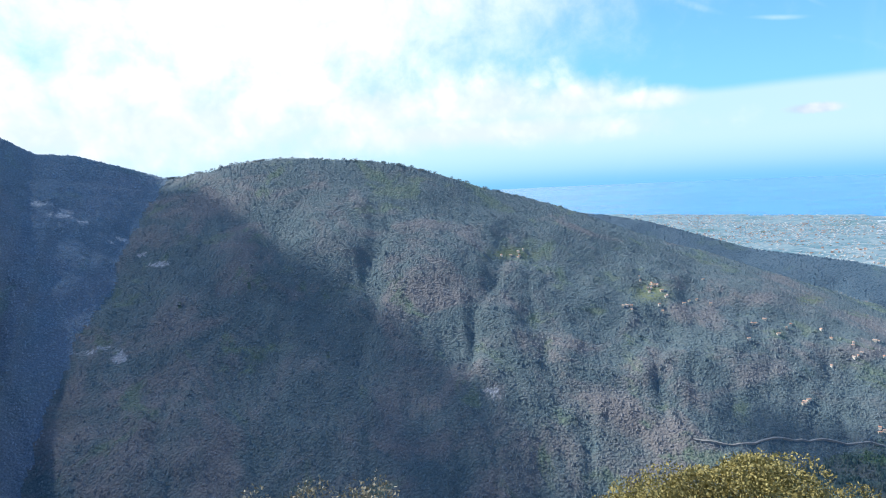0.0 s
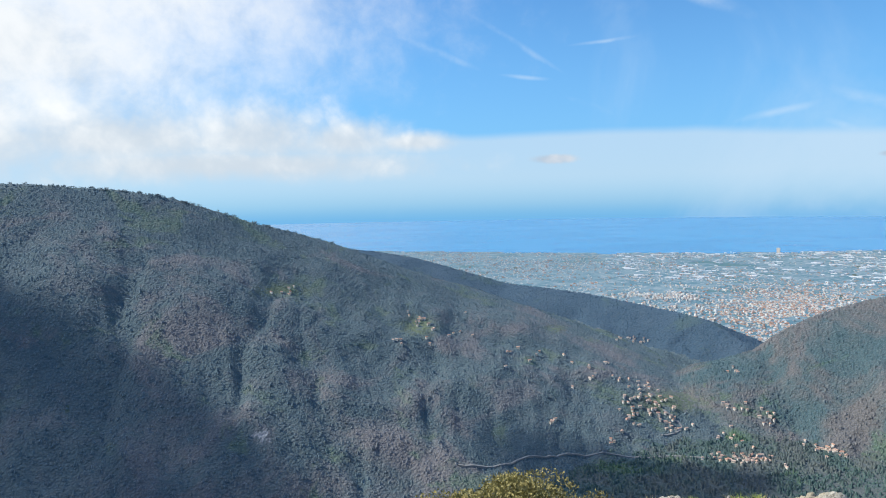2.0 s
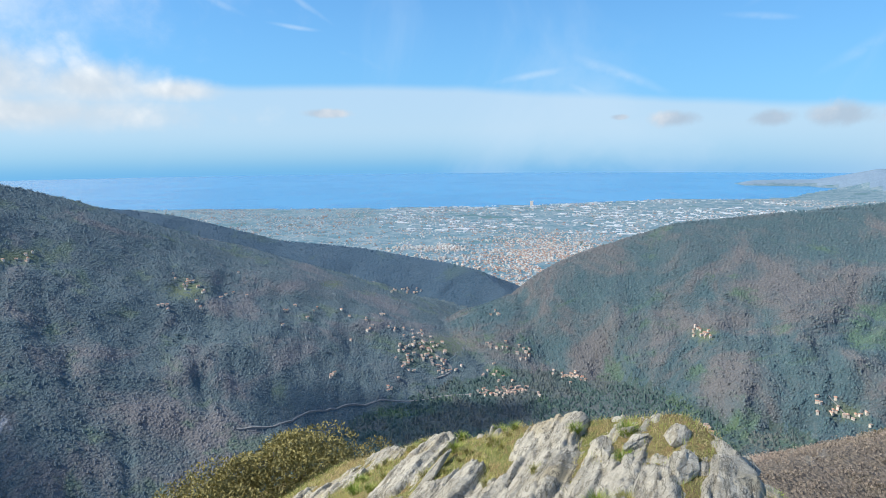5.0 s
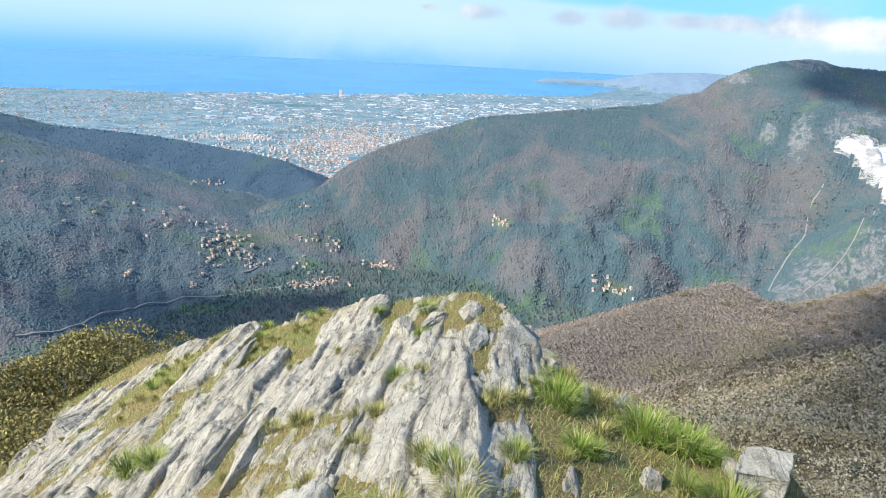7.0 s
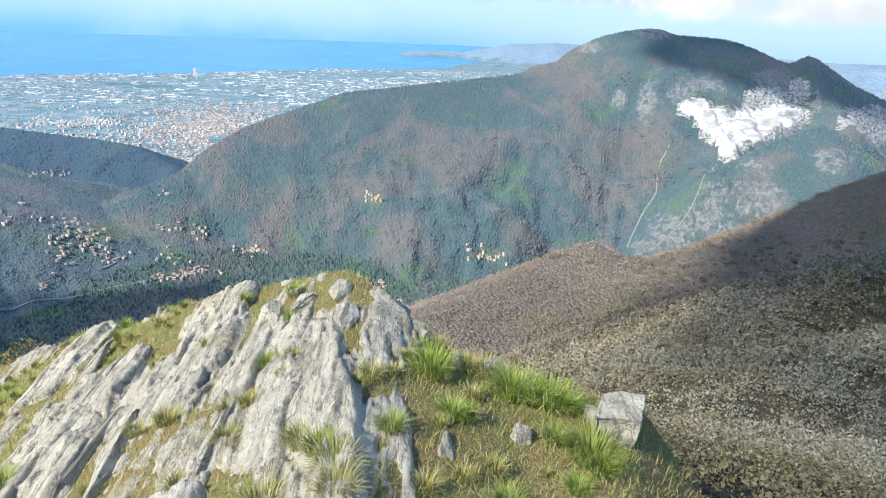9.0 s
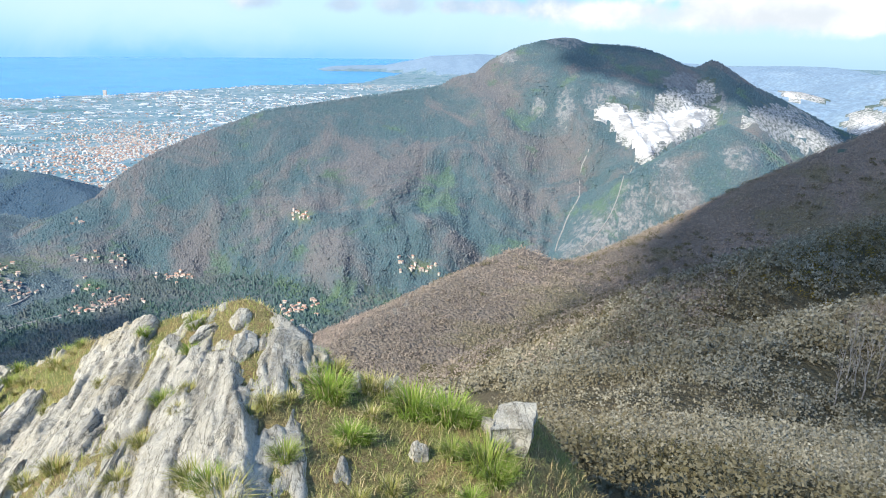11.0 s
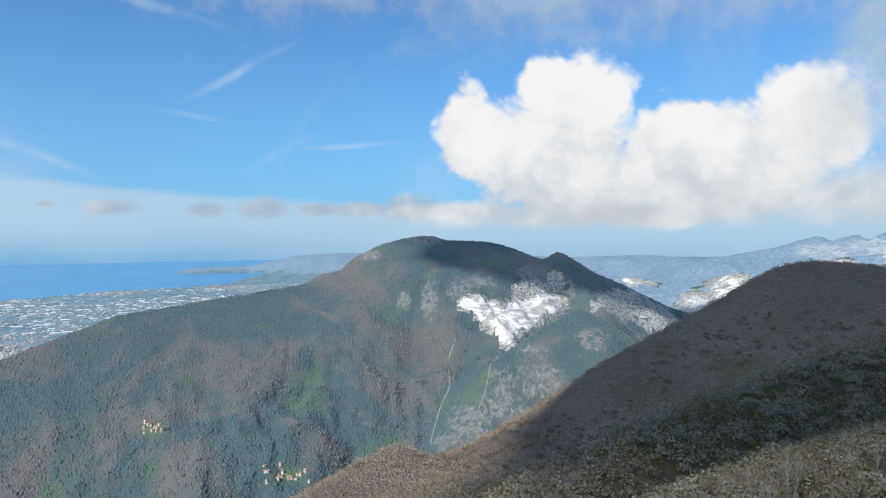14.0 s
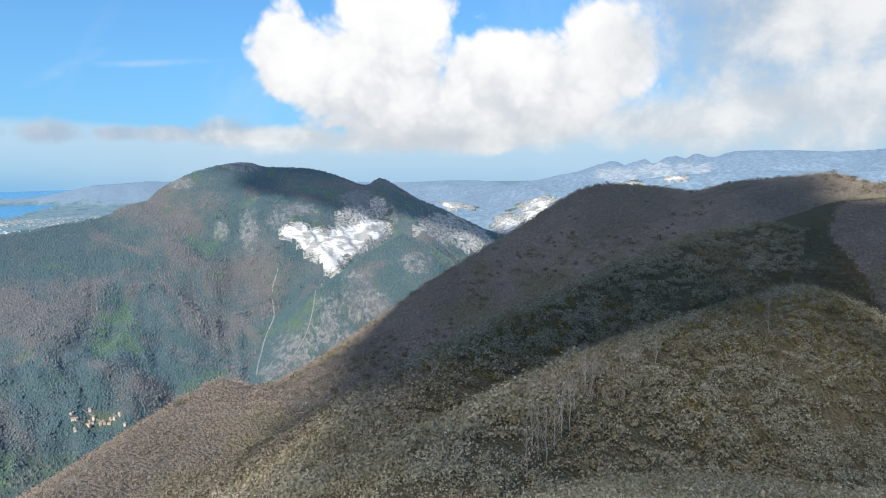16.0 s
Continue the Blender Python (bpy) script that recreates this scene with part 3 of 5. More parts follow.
RADII = np.array([0.4] + rings(1.0, 30, 1.06) + rings(30, 90, 1.03) + rings(90, 500, 1.0112) + rings(500, 640, 1.006) + rings(640, 850, 1.012) + rings(850, 4960, 1.03) + [4960.0])
BEARINGS = np.concatenate([np.arange(-44, 140, 0.275), np.arange(140, 316, 3.0)])
gr, ga = np.meshgrid(RADII, np.radians(BEARINGS), indexing="ij")
GX, GY = gr * np.sin(ga), gr * np.cos(ga)
GZ, OWNER = land(GX, GY)
GEL = np.degrees(np.arctan2(GZ - EYE, gr))
GAZ = np.degrees(ga)


def patch(az, el, ra, re):
    """1 inside an oval of bearings and heights, with a soft rim."""
    return np.clip(1.6 - np.hypot((GAZ - az) / ra, (GEL - el) / re) * 1.1, 0, 1)


def greenness(x, y, i):
    """Evergreen trees keep to the gullies and hollows."""
    g = 2.0 * hollow(x, y, i) - 0.15 + 0.5 * fbm(x * 0.01, y * 0.01, 4, 51)
    if NAMES[i] in GULLIES:
        g = g + 0.45 * gully(x, y, GULLIES[NAMES[i]][1], i) - 0.1
    return np.clip(g, 0, 1)


big = fbm(GX * 0.01, GY * 0.01, 4, 51)
GREEN = np.clip(0.3 + 1.2 * big, 0, 1)
for i in range(len(NAMES)):
    GREEN = np.where(OWNER == i, greenness(GX, GY, i), GREEN)
ROCK = np.zeros_like(GZ)
MEADOW = np.zeros_like(GZ)
QUARRY = np.zeros_like(GZ)
AREA = OWNER.copy()
for oval in ((86.4, -5.8, 1.3, 0.8), (87.9, -6.8, 1.5, 1.2), (89.2, -8.2, 1.1, 1.4), (90.6, -6.7, 1.9, 1.4), (92.4, -5.8, 1.7, 1.0)):
    QUARRY = np.maximum(QUARRY, patch(*oval) * (OWNER == NAMES.index("central_mountain")))
for oval in ((91.4, -4.4, 2.0, 0.9), (93.3, -3.9, 1.0, 1.0)):
    QUARRY = np.maximum(QUARRY, 0.5 * patch(*oval) * (OWNER == NAMES.index("central_mountain")))
# halved so that this quarry turns grey, imitating cloud shade by colour
for oval in ((98.5, -5.8, 2.6, 1.6), (101.5, -6.8, 2.2, 1.3)):
    QUARRY = np.maximum(QUARRY, 0.5 * patch(*oval) * (OWNER == NAMES.index("central_mountain")))
for oval in ((100, -3.7, 1.6, 0.5), (107, -4.3, 1.6, 1.6), (114, -2.2, 2.0, 0.4), (118, -1.6, 1.2, 0.4), (104.5, -5.5, 1.5, 1.0)):
    QUARRY = np.maximum(QUARRY, 0.72 * patch(*oval) * (OWNER == NAMES.index("far_quarry_ridge")))
ragged = fbm(GX * 0.1, GY * 0.1, 5, 91, 0.6)
for oval in ((113.5, -1.3, 2.5, 0.7), (116.5, -0.9, 2.2, 0.8), (119.5, -0.8, 2.0, 0.6)):
    ROCK = np.maximum(ROCK, patch(*oval) * (OWNER == NAMES.index("far_range")))
AREA = np.where(QUARRY + 0.45 * ragged > 0.3, 40, AREA)
# cut benches
bench = 5.0 * (np.floor(GZ / 5.0) + np.clip((GZ / 5.0 - np.floor(GZ / 5.0)) * 2.2, 0, 1))
GZ = np.where((QUARRY > 0.45) & (OWNER == NAMES.index("central_mountain")), bench, GZ)
for oval in ((86, -15.8, 2.8, 2.6), (89, -14.0, 3.0, 2.4), (92.0, -12.0, 2.6, 2.0), (84.5, -17.2, 2.4, 1.2), (96.5, -8.6, 2.0, 1.2), (88.8, -11.6, 1.6, 0.8), (91.5, -9.6, 1.8, 0.8)):
    ROCK = np.maximum(ROCK, 0.8 * patch(*oval) * (OWNER == NAMES.index("conic_hill")))
for oval in ((80.4, -5.4, 0.8, 1.2), (82.6, -5.4, 1.0, 2.2), (85, -4.6, 1.3, 1.2), (82.4, -0.1, 2.2, 0.7), (77.6, -1.5, 1.2, 0.6), (91.5, -3.2, 2.0, 1.2), (94, -4.6, 1.4, 1.4), (86.5, -3.9, 2.4, 0.8), (92.8, -6.8, 1.0, 1.2)):
    ROCK = np.maximum(ROCK, 0.85 * patch(*oval) * (OWNER == NAMES.index("central_mountain")))
for oval in ((69.2, -22.0, 0.5, 0.9), (68.4, -22.9, 0.4, 0.5), (67.2, -22.6, 0.3, 0.3)):
    ROCK = np.maximum(ROCK, patch(*oval) * (gr > 90))
for oval in ((-31.4, -0.8, 0.9, 0.35), (-30, -1.7, 1.1, 0.4), (-28.7, -2.4, 0.6, 0.25), (-26.4, -4, 0.8, 0.3), (-24.8, -5.2, 0.5, 0.3), (-23.6, -6.1, 1.0, 0.4), (-28.5, -12.2, 2.3, 0.3), (-27.2, -13.0, 0.8, 0.5), (3.4, -18.8, 1.0, 0.6)):
    ROCK = np.maximum(ROCK, patch(*oval) * (gr > 200))
for oval in ((17, -10.7, 1.6, 0.8), (28.7, -11, 0.9, 0.3), (5.5, -7.2, 2.2, 0.5), (38, -16.5, 2.5, 0.9), (60.3, -14.6, 1.0, 0.5), (70.5, -19.2, 1.3, 0.5)):
    MEADOW = np.maximum(MEADOW, patch(*oval) * (gr > 200))
nr, na = GZ.shape
idx = np.arange(nr * na).reshape(nr, na)
nxt = np.roll(idx, -1, axis=1)
QUADS = np.stack([idx[:-1], nxt[:-1], nxt[1:], idx[1:]], -1).reshape(-1, 4)[:, ::-1]
QUAD_AREA = AREA[:-1].reshape(-1)
VERTS = np.stack([GX, GY, GZ], -1).reshape(-1, 3)
ATTRS = {"green": GREEN.ravel(), "rock": ROCK.ravel(), "meadow": MEADOW.ravel(), "quarry": QUARRY.ravel()}
QUARRY_ID = 40
PARTS_OF_LAND = {
    "mountain_left": (("left_mountain",), MAT_SHADY, "steep wooded mountain with pale scree, blue haze and shade in its colour"),
    "hill_left": (("left_hill",), MAT_LEFT, "long wooded hill with bare brown trees above the valley"),
    "ridge_back": (("back_ridge",), MAT_BACK, "dark wooded ridge before the coastal plain, tinted blue for haze"),
    "mountain_central": (("central_mountain",), MAT_CENTRAL, "large mountain with green and brown woods and pale cliffs"),
    "hill_conic": (("conic_hill",), MAT_CENTRAL, "pointed green hill with grey rock slabs below the quarry"),
    "ridge_behind": (("ridge_behind",), MAT_NEAR, "scrubby ridge behind the summit"),
    "ridge_near": (("near_ridge",), MAT_NEAR, "brown scrubby ridge with leafless trees on its crest"),
    "spur_near": (("near_spur",), MAT_SLOPE, "scrub-covered spur with grey-green bushes"),
    "rib_near": (("near_rib",), MAT_SLOPE, "low scrub-covered rib below the summit"),
    "mountains_far": (("far_range",), MAT_FAR_HAZED, "hazy blue mountains along the horizon"),
    "ridge_quarry": (("far_quarry_ridge",), MAT_FAR_HAZED, "quarried ridge behind the near slope, paled for haze"),
    "headland": (("headland",), MAT_FAR_HAZED, "hazy blue headland reaching into the sea"),
}


def land_piece(name, ids, material, label):
    pick = np.isin(QUAD_AREA, ids)
    if not pick.any():
        return None
    q = QUADS[pick]
    used, inverse = np.unique(q, return_inverse=True)
    me = mesh_from(name, VERTS[used], inverse.reshape(-1, 4), True, material, {k: v[used] for k, v in ATTRS.items()})
    return tagged(new(name, me), label, name.split("_")[0], "", "structure")


for piece, (owners, material, label) in PARTS_OF_LAND.items():
    land_piece(piece, [NAMES.index(o) for o in owners], material, label)
land_piece("valley", [len(NAMES)], MAT_VALLEY, "wooded green and brown valley floor")
land_piece("ground", [len(NAMES) + 1], MAT_PLAIN, "flat built-up coastal plain, pale haze in its ground colour")
land_piece("summit_slope", [len(NAMES) + 2], MAT_SLOPE, "steep scrubby slope falling from the summit")
land_piece("quarry", [QUARRY_ID], MAT_QUARRY, "white marble quarry with grey benches and scree")

SEA_R = np.array([1500.0, 1700, 1900, 2200, 2600, 3200, 4000, 4960])
sa = np.radians(np.arange(-180, 180, 2.0))
sr, sb = np.meshgrid(SEA_R, sa, indexing="ij")
sidx = np.arange(sr.size).reshape(sr.shape)
snxt = np.roll(sidx, -1, axis=1)
sea_faces = np.stack([sidx[:-1], snxt[:-1], snxt[1:], sidx[1:]], -1).reshape(-1, 4)[:, ::-1]
tagged(new("water", mesh_from("water", np.stack([sr * np.sin(sb), sr * np.cos(sb), np.full_like(sr, SEA_Z)], -1).reshape(-1, 3), sea_faces, True, MAT_SEA)),
       "calm blue sea fading into haze", "sea", "", "structure")


# ---- clouds out of view, placed so that their shadows lie on the woods and the ridge ----
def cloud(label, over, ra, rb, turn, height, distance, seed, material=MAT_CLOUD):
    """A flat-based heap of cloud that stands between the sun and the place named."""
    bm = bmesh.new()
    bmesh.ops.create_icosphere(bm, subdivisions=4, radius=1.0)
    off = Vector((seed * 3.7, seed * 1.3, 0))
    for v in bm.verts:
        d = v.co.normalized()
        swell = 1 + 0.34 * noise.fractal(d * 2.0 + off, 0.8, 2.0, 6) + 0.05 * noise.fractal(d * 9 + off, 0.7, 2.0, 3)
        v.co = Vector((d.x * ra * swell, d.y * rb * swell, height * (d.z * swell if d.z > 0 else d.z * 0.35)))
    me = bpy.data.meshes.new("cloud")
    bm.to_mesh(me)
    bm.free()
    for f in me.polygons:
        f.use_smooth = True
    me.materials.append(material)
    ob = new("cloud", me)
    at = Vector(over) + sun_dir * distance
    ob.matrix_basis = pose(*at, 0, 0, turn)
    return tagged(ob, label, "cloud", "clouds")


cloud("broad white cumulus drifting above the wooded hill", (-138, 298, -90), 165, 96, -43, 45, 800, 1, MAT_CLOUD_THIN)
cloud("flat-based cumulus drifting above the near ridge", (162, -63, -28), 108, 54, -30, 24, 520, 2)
# an unseen cloud, added only to dim the spur
cloud("thin ragged cumulus out of view, added to dim the spur", (56, -24, -16), 35, 25, -32, 7, 330, 6, MAT_CLOUD_WISP)
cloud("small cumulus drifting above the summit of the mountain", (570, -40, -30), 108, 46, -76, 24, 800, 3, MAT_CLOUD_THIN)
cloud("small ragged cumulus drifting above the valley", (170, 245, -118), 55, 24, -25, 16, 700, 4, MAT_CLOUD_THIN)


# ---- the summit ----
STRIKE = radians(62.0)                       # the rock's ribs run along this bearing
UX, UY = math.sin(STRIKE), math.cos(STRIKE)


def crest_coords(x, y):
    """Metres along the ribs from the camera's side, and metres to the left of the crest."""
    return (x - 1.2) * UX + (y - 0.75) * UY, -(x - 1.2) * UY + (y - 0.75) * UX


def summit_z(x, y):
    """Height of the summit round the camera's feet."""
    along, left = crest_coords(x, y)
    top = 0.2 - 0.06 * np.maximum(0, 1.2 - along)
    z_left = top - 0.405 * np.maximum(0, left - 0.1) - 0.03 * np.maximum(0, left - 0.8) ** 2
    z_right = top - 0.28 * np.clip(-left - 0.05, 0, 0.6)
    z = np.where(left > 0, z_left, z_right)
    z = z - 0.9 * np.maximum(0, along - 2.33 - 0.38 * np.maximum(left, 0)) - 1.0 * np.maximum(0, along - 3.1 - 0.5 * np.maximum(left, 0))
    edge = np.where(x > 1.0, 0.12 + 0.05 * (x - 2), -1.2 + 1.3 * np.clip(x, -1, 1))
    z = z - 1.15 * np.maximum(0, edge - y)
    return z - 1.0 * np.maximum(0, x - 2.74 - 0.6 * np.maximum(0, y - 1.2))


def rockiness(x, y):
    """Where bare rock stands out of the turf: in long ribs along the strike, most on the crest."""
    along, left = crest_coords(x, y)
    bend = left + 0.1 * fbm(along * 0.8, left * 0.8, 3, 24)
    ribs = 2.0 * fbm(along * 0.75 + 3, bend * 2.6, 5, 21, 0.6)
    base = np.clip(1 - np.abs(left - 0.4) / 0.85, -0.3, 1) * 0.5 - np.clip(-left - 0.1, 0, 0.5) * 1.6
    base = base - np.clip(0.1 - along, 0, 1) * 0.2 + 0.25 * np.clip(along - 1.4, 0, 0.8)
    mass = np.exp(-((along - 1.95) / 0.6) ** 2 - ((left + 0.06) / 0.33) ** 2)
    return ribs + base + 0.24 + 1.25 * mass


def soil_z(x, y):
    return summit_z(x, y) + 0.035 * fbm(x * 1.6, y * 1.6, 5, 5)


def plates(across, along, width, length, seed):
    """Broken plates: each one's own height, its sawtooth across the strike, and its tilt along it."""
    s = across / width + 0.9 * fbm(along * 0.5 / width * 0.4, across * 0.3 / width, 3, seed)
    band = np.floor(s)
    c = along / length + 0.7 * fbm(along * 0.8 / length, across * 0.8 / length, 3, seed + 1) + lattice(band, band * 0 + 3, seed + 2)
    block = np.floor(c)
    u, w = s - band, c - block
    tooth = np.minimum(u / 0.14, (1 - u) / 0.86)
    return lattice(band, block, seed + 3) - 0.5, tooth - 0.5, (w - 0.5) * (lattice(band, block, seed + 4) - 0.35), np.clip(1 - np.minimum(w, 1 - w) * length / 0.02, 0, 1)


def rock_z(x, y):
    """The rock: long slabs leaning to the left of the crest, split along the strike, broken across, weathered and pitted."""
    along, left = crest_coords(x, y)
    warp = left + 0.14 * fbm(along * 0.5, left * 0.7, 3, 41) + 0.018 * fbm(along * 2.4, left * 3.5, 3, 42)
    h = 0
    for width, length, seed, amp in ((0.62, 0.9, 200, 0.07), (0.24, 0.42, 210, 0.028), (0.075, 0.2, 220, 0.013)):
        own, tooth, tilt, gap = plates(warp, along, width, length, seed)
        h = h + amp * (0.85 * own + tooth * (0.65 + own) + 0.8 * tilt) - 0.25 * amp * gap
    h = h + 0.026 * fbm(x * 7, y * 7, 6, 48, 0.66) + 0.008 * fbm(along * 3.2, warp * 20, 4, 49, 0.6)
    h = h - 0.022 * np.clip(1 - 14 * np.abs(fbm(along * 1.0 + 2, left * 6 + 7, 4, 58, 0.55)), 0, 1)
    h = np.minimum(h, 0.05 + 0.35 * (h - 0.05)) - 0.05 * np.exp(-((along - 1.9) / 0.5) ** 2 - ((left - 0.15) / 0.35) ** 2)
    h = h * np.clip((left + 0.3) / 0.35, 0.25, 1)
    return summit_z(x, y) + h + 0.22 * np.clip(rockiness(x, y), -0.6, 0.22) - 0.015


def grid_mesh(name, x0, x1, y0, y1, step, height, material, label, category, smooth=True):
    xs, ys = np.arange(x0, x1, step), np.arange(y0, y1, step)
    x, y = np.meshgrid(xs, ys, indexing="ij")
    z = np.maximum(height(x, y), -7.0)
    i = np.arange(x.size).reshape(x.shape)
    f = np.stack([i[:-1, :-1], i[1:, :-1], i[1:, 1:], i[:-1, 1:]], -1).reshape(-1, 4)
    return tagged(new(name, mesh_from(name, np.stack([x, y, z], -1).reshape(-1, 3), f, smooth, material)), label, category)


def schist_material():
    k = Mat("grey_schist", 0.9, 0.15)
    along = k.stretch(1.0, 5.0, 3.0, (0, 0, radians(28.0)))
    grain = k.noise(3.2, 9, 0.7, 0.5, along)
    pits = k.noise(30.0, 6, 0.75)
    lichen = k.noise(7.0, 8, 0.7, 0.5)
    big = k.noise(1.6, 5, 0.6)
    c = k.mix(k.step(grain, 0.32, 0.64), (0.33, 0.3, 0.235), (0.64, 0.6, 0.49))
    c = k.mix(k.step(big, 0.45, 0.62, 0.0, 0.5), c, (0.5, 0.455, 0.355))
    c = k.mix(k.step(lichen, 0.5, 0.62, 0.0, 0.55), c, (0.7, 0.66, 0.55))
    c = k.mix(k.step(k.noise(2.9, 6, 0.68), 0.5, 0.64, 0.0, 0.65), c, (0.29, 0.28, 0.24))
    c = k.mix(k.step(pits, 0.55, 0.62, 0.0, 0.7), c, (0.16, 0.15, 0.12))
    c = k.mix(k.step(k.noise(95.0, 5, 0.7), 0.52, 0.6, 0.0, 0.4), c, (0.2, 0.19, 0.155))
    c = k.mix(k.step(k.noise(60.0, 4, 0.7), 0.56, 0.62, 0.0, 0.5), c, (0.72, 0.7, 0.63))
    c = k.mix(k.step(k.noise(2.3, 4, 0.6), 0.56, 0.7, 0.0, 0.5), c, (0.42, 0.34, 0.19))
    seam = k.math("ABSOLUTE", k.math("SUBTRACT", k.noise(2.2, 6, 0.65, 0.6, along), 0.5))
    c = k.mix(k.step(seam, 0.0, 0.022, 0.8, 0.0), c, (0.12, 0.11, 0.085))
    h = k.math("ADD", k.math("MULTIPLY", grain, 1.0), k.math("MULTIPLY", pits, -0.7))
    k.bump(h, 0.9, 0.025)
    return k.colour(c)


def soil_material():
    k = Mat("summit_turf", 0.95, 0.1)
    c = k.mix(k.step(k.noise(1.3, 5), 0.4, 0.6), (0.3, 0.25, 0.115), (0.23, 0.25, 0.085))
    c = k.mix(k.step(k.noise(9, 6, 0.7), 0.45, 0.65), c, (0.32, 0.23, 0.11))
    c = k.mix(k.step(k.noise(60, 4, 0.7), 0.45, 0.65, 0.0, 0.6), c, (0.1, 0.085, 0.04))
    k.bump(k.noise(45, 5, 0.7), 0.8, 0.03)
    return k.colour(c)


MAT_SCHIST, MAT_SOIL = schist_material(), soil_material()
k = Mat("dark_rock", 0.9, 0.2)
k.bump(k.noise(18, 7, 0.75), 1.0, 0.05)
MAT_DARK_ROCK = k.colour(k.mix(k.step(k.noise(5, 7, 0.7), 0.4, 0.62), (0.12, 0.115, 0.1), (0.3, 0.29, 0.26)))
grid_mesh("summit_ground", -3.5, 6.0, -3.0, 7.5, 0.06, soil_z, MAT_SOIL, "dry turf and soil between the rock slabs of the summit", "ground")["kind"] = "structure"
outcrop = new("rock_outcrop")
tagged(outcrop, "pale grey outcrop of steep weathered schist slabs with turf between", "rock outcrop")
body = grid_mesh("bedrock", 0.6, 3.9, 0.3, 5.0, 0.0108, rock_z, MAT_SCHIST, "", "")
body.parent = outcrop
for key in ("label", "category"):
    if key in body:
        del body[key]

rock_rng = random.Random(11)


def hull_rock(length, width, height, corners=16, seed=0, bevel=0.08):
    """An angular stone: the hull of random corners, its edges worn."""
    r = random.Random(seed)
    bm = bmesh.new()
    for i in range(corners):
        a, u = r.uniform(0, 6.283), r.uniform(-1, 1)
        s = math.sqrt(1 - u * u) ** 0.6
        bm.verts.new((math.cos(a) * s * length / 2, math.sin(a) * s * width / 2, u * height / 2 * r.uniform(0.75, 1.0)))
    res = bmesh.ops.convex_hull(bm, input=bm.verts[:])
    bmesh.ops.delete(bm, geom=list({g for g in res["geom_unused"] + res["geom_interior"] if isinstance(g, bmesh.types.BMVert)}), context="VERTS")
    bmesh.ops.dissolve_limit(bm, angle_limit=radians(9), verts=bm.verts[:], edges=bm.edges[:])
    bmesh.ops.bevel(bm, geom=bm.edges[:], offset=min(width, height) * bevel, segments=2, affect="EDGES", clamp_overlap=True)
    bmesh.ops.triangulate(bm, faces=bm.faces[:])
    bmesh.ops.subdivide_edges(bm, edges=[e for e in bm.edges if e.calc_length() > 0.3 * width], cuts=1, use_grid_fill=True)
    for v in bm.verts:
        v.co += v.normal * (noise.fractal(v.co * (2.6 / max(height, 0.05)) + Vector((seed, 0, 0)), 0.7, 2.0, 5) * 0.09 * height)
    return bm


def slab(parent, x, y, length, width, height, seed, lean=0.0, sink=0.35, bearing=62.0, pitch=0.0):
    me = bpy.data.meshes.new("slab")
    bm = hull_rock(length, width, height, 18, seed)
    bm.to_mesh(me)
    bm.free()
    me.materials.append(MAT_SCHIST)
    ob = new("slab", me)
    ob.parent = parent
    z = float(soil_z(np.array([x]), np.array([y]))[0]) + height * (0.5 - sink)
    ob.matrix_basis = pose(x, y, z, lean, pitch, 90.0 - bearing)
    return ob


# a few slabs stand out of the flank, and blocks crown the crest and its end
for i in range(10):
    along, left = rock_rng.uniform(0.2, 2.2), rock_rng.uniform(0.2, 1.7)
    x, y = 1.2 + along * UX - left * UY, 0.75 + along * UY + left * UX
    slab(outcrop, x, y, rock_rng.uniform(0.55, 1.05), rock_rng.uniform(0.07, 0.13), rock_rng.uniform(0.08, 0.13), i, rock_rng.uniform(-45, -25), 0.52, 62 + rock_rng.uniform(-7, 7), rock_rng.uniform(-10, 4))
for i in range(18):
    along, left = rock_rng.uniform(1.5, 2.3), rock_rng.uniform(-0.28, 0.6)
    x, y = 1.2 + along * UX - left * UY, 0.75 + along * UY + left * UX
    slab(outcrop, x, y, rock_rng.uniform(0.2, 0.42), rock_rng.uniform(0.08, 0.16), rock_rng.uniform(0.09, 0.16), 100 + i, rock_rng.uniform(-40, -10), 0.58, 62 + rock_rng.uniform(-22, 22), rock_rng.uniform(-15, 15))


def boulder(x, y, z, length, width, height, seed, label, turn=0.0, tilt=0.0, material=None):
    me = bpy.data.meshes.new("boulder")
    bm = hull_rock(length, width, height, 20, seed, 0.06)
    bm.to_mesh(me)
    bm.free()
    me.materials.append(material or MAT_SCHIST)
    ob = new("boulder", me)
    ob.matrix_basis = pose(x, y, z, tilt, 0, turn)
    return tagged(ob, label, "boulder")


